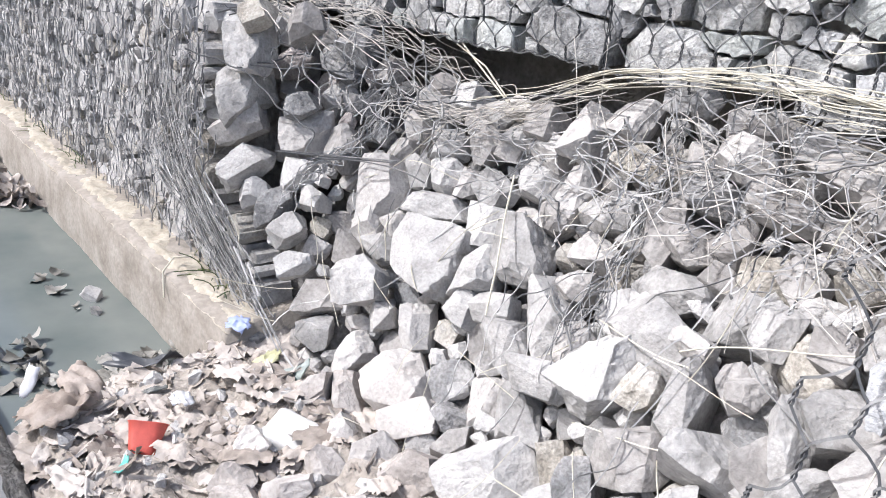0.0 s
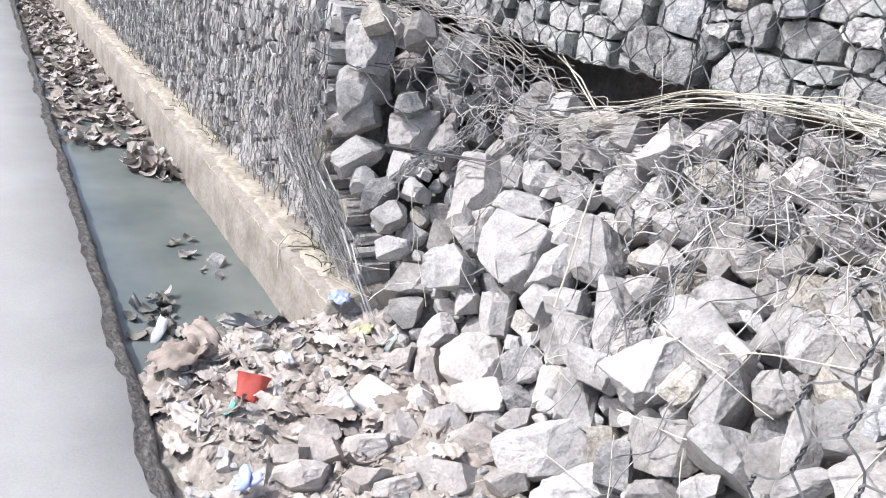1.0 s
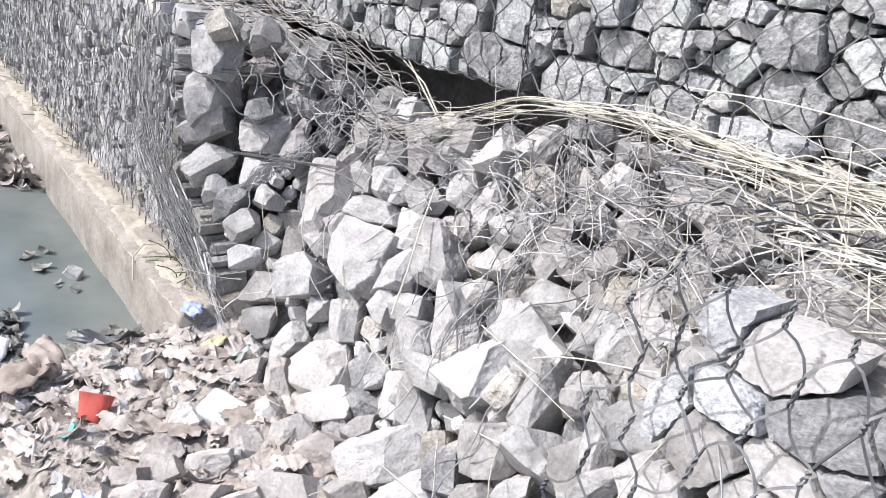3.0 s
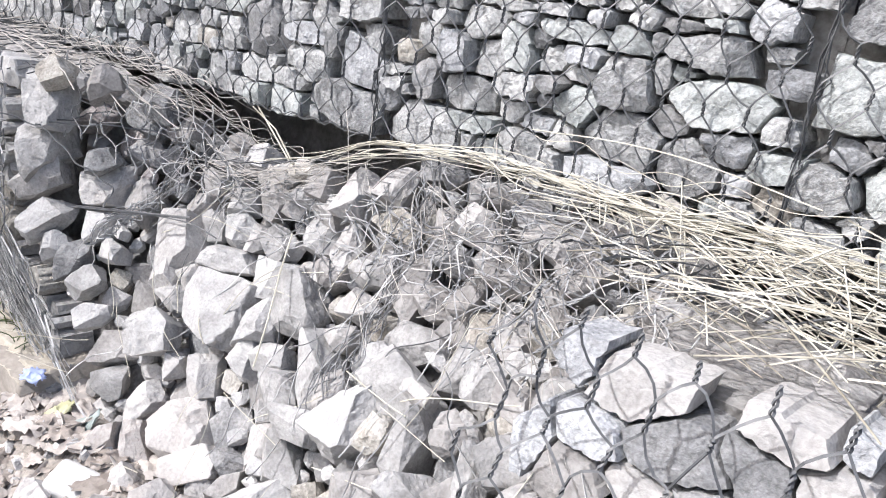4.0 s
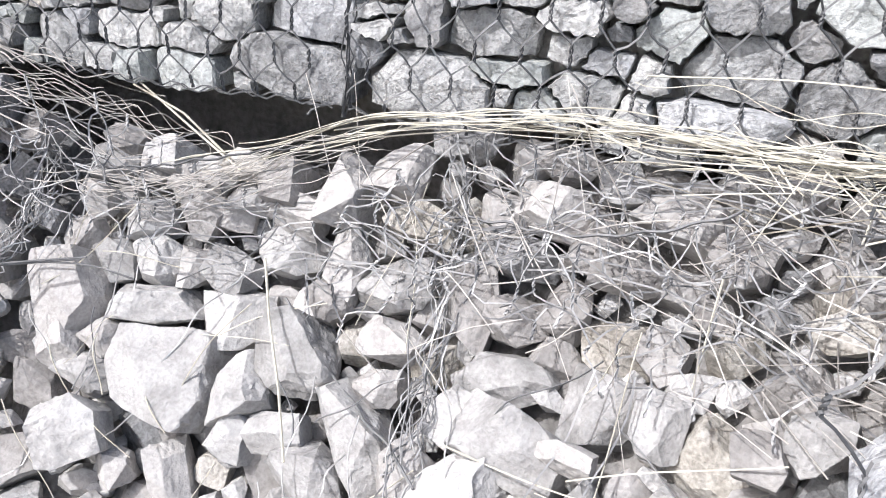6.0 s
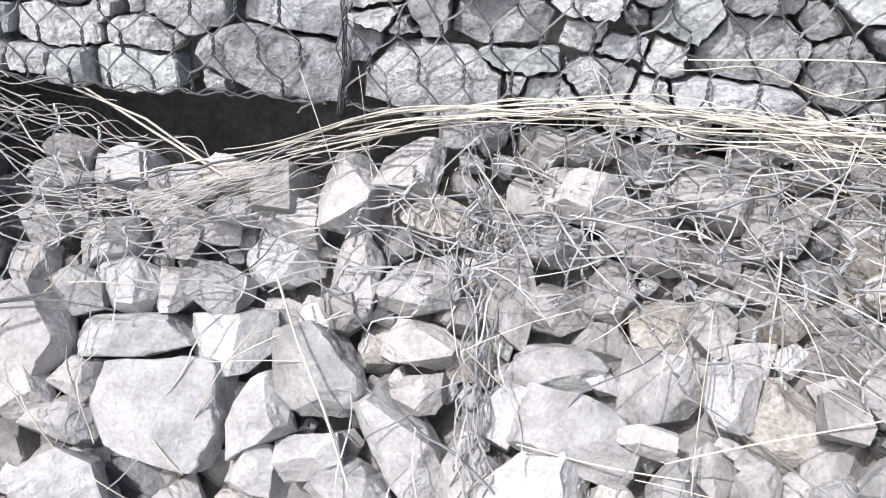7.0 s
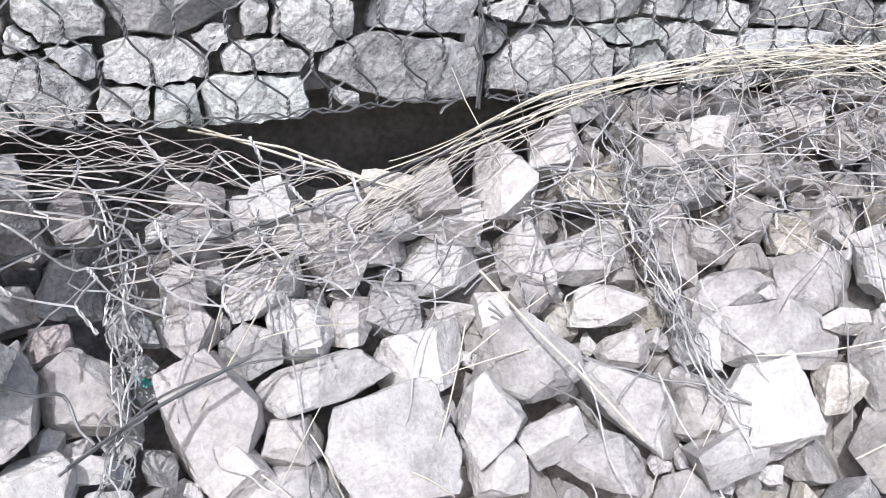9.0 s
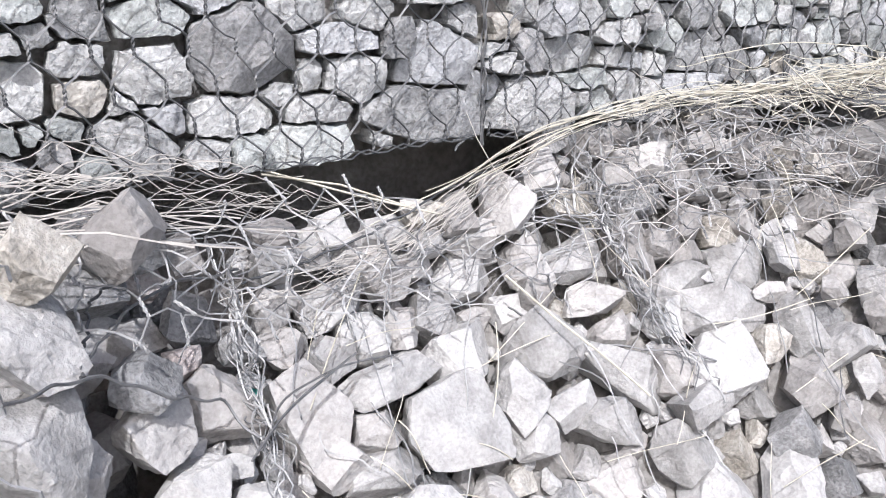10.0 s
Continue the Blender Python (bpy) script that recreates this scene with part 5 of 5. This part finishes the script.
for cx, cy, n, sz in ((-1.6, -0.94, 5, 0.06), (-1.1, -1.12, 10, 0.06), (-1.35, -0.93, 2, 0.04), (-0.84, -0.82, 10, 0.07), (-0.98, -1.2, 8, 0.06)):
    V, F = scatter(n, lr, cx - 0.09, cx + 0.09, cy - 0.05, cy + 0.05, lambda x, y: WATER_TOP, (sz * 0.6, sz * 1.3), 0.25, 0.4, lift=0.002)
    tagged(mesh_object("floating_leaves", V, F, WET_LEAF, None, 50), "wet brown leaves floating on the drain water", "litter", kind="stuff")


def scrap(name, at, a, b, normal, turn, curl, mat, label, category="litter", layers=1, seed=0):
    """One piece of rubbish: a crumpled sheet, or several folded over one another."""
    rng = np.random.RandomState(seed)
    V, F = [], []
    for k in range(layers):
        nn = Vector(normal) + Vector(rng.normal(0, 0.5 if k else 0.0, 3))
        f = flake(Vector(at) + Vector(rng.normal(0, 0.014 if k else 0.0, 3)), a, b, nn, turn + k * 1.3, curl, rng)
        o = len(V)
        V += f[0]
        F += [tuple(o + i for i in q) for q in f[1]]
    if layers == 0:
        V, F = crumpled(at, a * 0.5, rng)
    ob = mesh_object(name, V, F, mat, None, 60)
    thick = ob.modifiers.new("thickness", "SOLIDIFY")
    thick.thickness = 0.0015
    return tagged(ob, label, category)


BROWN = material("brown_packaging", [(0.3, (0.2, 0.16, 0.13)), (0.7, (0.36, 0.31, 0.27))], 20, 0.7, 0.3)


def red_cup(at):
    """A crushed tapering cup lying on its side."""
    bm = bmesh.new()
    rows = []
    for r, z in ((0.03, 0.0), (0.035, 0.035), (0.041, 0.07), (0.047, 0.1), (0.05, 0.102)):
        rows.append([bm.verts.new((r * math.cos(t) * 1.15, r * math.sin(t) * (0.62 + 0.1 * math.sin(3 * t)), z)) for t in np.linspace(0, 2 * math.pi, 20, endpoint=False)])
    for a, b in zip(rows, rows[1:]):
        for i in range(20):
            bm.faces.new((a[i], a[(i + 1) % 20], b[(i + 1) % 20], b[i])).smooth = True
    bm.faces.new(rows[0][::-1])
    ob = part("red_cup", bm, RED, None)
    ob.modifiers.new("thickness", "SOLIDIFY").thickness = 0.0015
    ob.matrix_world = Matrix.Translation(at) @ Vector((-0.45, 0.35, 0.6)).to_track_quat("Z", "Y").to_matrix().to_4x4() @ Matrix.Scale(0.92, 4)
    return tagged(ob, "crushed bright red plastic cup lying in the ditch litter", "cup")


red_cup((-0.275, -1.045, litter_top(-0.275, -1.045) + 0.0))
scrap("plastic_wrapper", (-0.55, -0.665, 0.16), 0.1, 0.055, (0.3, -0.7, 0.7), 0.4, 0.5, BLUE, "crumpled blue and white plastic wrapper at the footing end", layers=0, seed=3)
scrap("plastic_film", (-0.6, -0.65, 0.125), 0.12, 0.07, (0.2, -0.6, 0.8), 1.4, 0.45, WHITE_FILM, "crumpled clear white plastic film at the footing end", layers=0, seed=4)
scrap("yellow_wrapper", (-0.4, -0.65, 0.115), 0.1, 0.08, (0.3, -0.6, 0.8), 0.2, 0.6, YELLOW, "faded yellow wrapper lying on the litter", layers=0, seed=5)
scrap("teal_scrap", (-0.225, -1.1, 0.03), 0.045, 0.02, (0.2, -0.5, 0.8), 1.2, 0.5, TEAL, "small teal strip of plastic on the litter", seed=6)
scrap("blue_scrap", (0.1, -1.14, 0.05), 0.07, 0.04, (0.2, -0.4, 0.9), 0.5, 0.4, BLUE, "bright blue plastic scrap among the litter", layers=2, seed=7)
scrap("brown_sheet", (-0.54, -1.17, 0.03), 0.24, 0.17, (0.35, -0.5, 0.8), 0.3, 0.25, BROWN, "curled brown sheet of stiff packaging on the litter", layers=0, seed=8)
scrap("brown_sheet", (-0.61, -1.09, 0.04), 0.21, 0.15, (-0.2, -0.6, 0.8), 1.1, 0.22, BROWN, "torn brown sheet of stiff packaging on the litter", layers=0, seed=9)
scrap("white_scrap", (-0.76, -1.19, 0.0), 0.09, 0.045, (0.4, -0.7, 0.5), 0.9, 0.25, WHITE_FILM, "pointed white paper scrap standing in the litter", seed=10)
scrap("dark_bag", (-0.5, -0.93, 0.04), 0.08, 0.055, (0.2, -0.5, 0.8), 0.3, 0.3, plastic("grey_film", (0.13, 0.135, 0.125)), "crumpled dark plastic bag on the litter", layers=0, seed=11)
scrap("dark_flap", (-0.68, -0.9, 0.03), 0.2, 0.045, (0.1, -0.3, 0.9), 0.15, 0.15, DARK_FILM, "dark rubber flap lying at the water's edge", seed=12)
scrap("green_sheet", (-0.3, -0.63, 0.1), 0.15, 0.06, (0.2, -0.7, 0.7), 0.25, 0.3, plastic("grey_green_sheet", (0.27, 0.31, 0.29)), "grey-green plastic strip beside the stones", seed=13)
scrap("pale_film", (-0.38, -0.9, 0.07), 0.09, 0.05, (0.1, -0.5, 0.9), 0.7, 0.3, WHITE_FILM, "dull white plastic film tangled in the litter", layers=0, seed=14)
scrap("teal_rag", (-0.565, -0.235, 0.615), 0.06, 0.035, (0.1, -0.8, 0.5), 0.7, 0.9, TEAL, "turquoise rag caught in the wires", layers=0, seed=15)
scrap("wet_stick", (-1.05, -1.17, -0.095), 0.2, 0.03, (0, 0, 1), 2.9, 0.3, DARK_FILM, "dark wet strip floating on the drain water", seed=16)
for x, y, w in ((-1.43, -0.84, 0.085), (-1.3, -0.86, 0.045)):
    ob = new("ditch_stone", rock_data(int(w * 1000) % 44, GRANITE))
    ob.matrix_world = pose(x, y, WATER_TOP + 0.012, 10, 20, 40) @ Matrix.Diagonal((w, w * 0.7, w * 0.6, 1))
    tagged(ob, "pale stone standing out of the drain water", "stone")

bm = bmesh.new()
bmesh.ops.create_cube(bm, size=1)
for v in bm.verts:
    v.co = (v.co.x * 0.135 * (1 - 0.12 * v.co.z), v.co.y * 0.105 * (1 - 0.12 * v.co.z), v.co.z * 0.07)
bmesh.ops.bevel(bm, geom=list(bm.edges), offset=0.018, segments=4, profile=0.5, affect="EDGES")
bmesh.ops.subdivide_edges(bm, edges=bm.edges, cuts=2, use_grid_fill=True)
for v in bm.verts:
    v.co += noise.noise_vector(v.co * 30) * 0.003
for f in bm.faces:
    f.smooth = True
block = part("foam_block", bm, plastic("white_foam", (0.66, 0.65, 0.63), 0.8), None)
block.matrix_world = pose(-0.074, -0.736, 0.085, 22, 12, 32)
tagged(block, "white rounded foam block lying between litter and stones", "foam block")

# weeds at the foot of the basket
wd = np.random.RandomState(61)
blades = []
for _ in range(70):
    x = wd.choice([-0.85, -0.75, -1.0, -2.3, -2.9, -3.6, -4.3]) + wd.normal(0, 0.1)
    y = beam_front(x) + 0.12 + wd.uniform(-0.04, 0.05)
    h, dx, dy = wd.uniform(0.02, 0.09), wd.normal(0, 0.03), wd.normal(-0.02, 0.03)
    blades.append([(x + dx * t * t, y + dy * t * t, 0.15 + h * t - 0.02 * t * t) for t in np.linspace(0, 1, 5)])
V, F = tubes(blades, 0.002)
tagged(mesh_object("weeds", V, F, WEED), "small green weeds sprouting on the footing", "weeds", kind="stuff")
V, F = tubes([[(-1.0, -0.63, 0.2), (-1.03, -0.68, 0.19), (-1.02, -0.72, 0.15), (-0.97, -0.735, 0.08)]], 0.0035, 5)
tagged(mesh_object("bent_reed", V, F, STRAW), "single bent pale reed hanging over the footing", "dry grass")
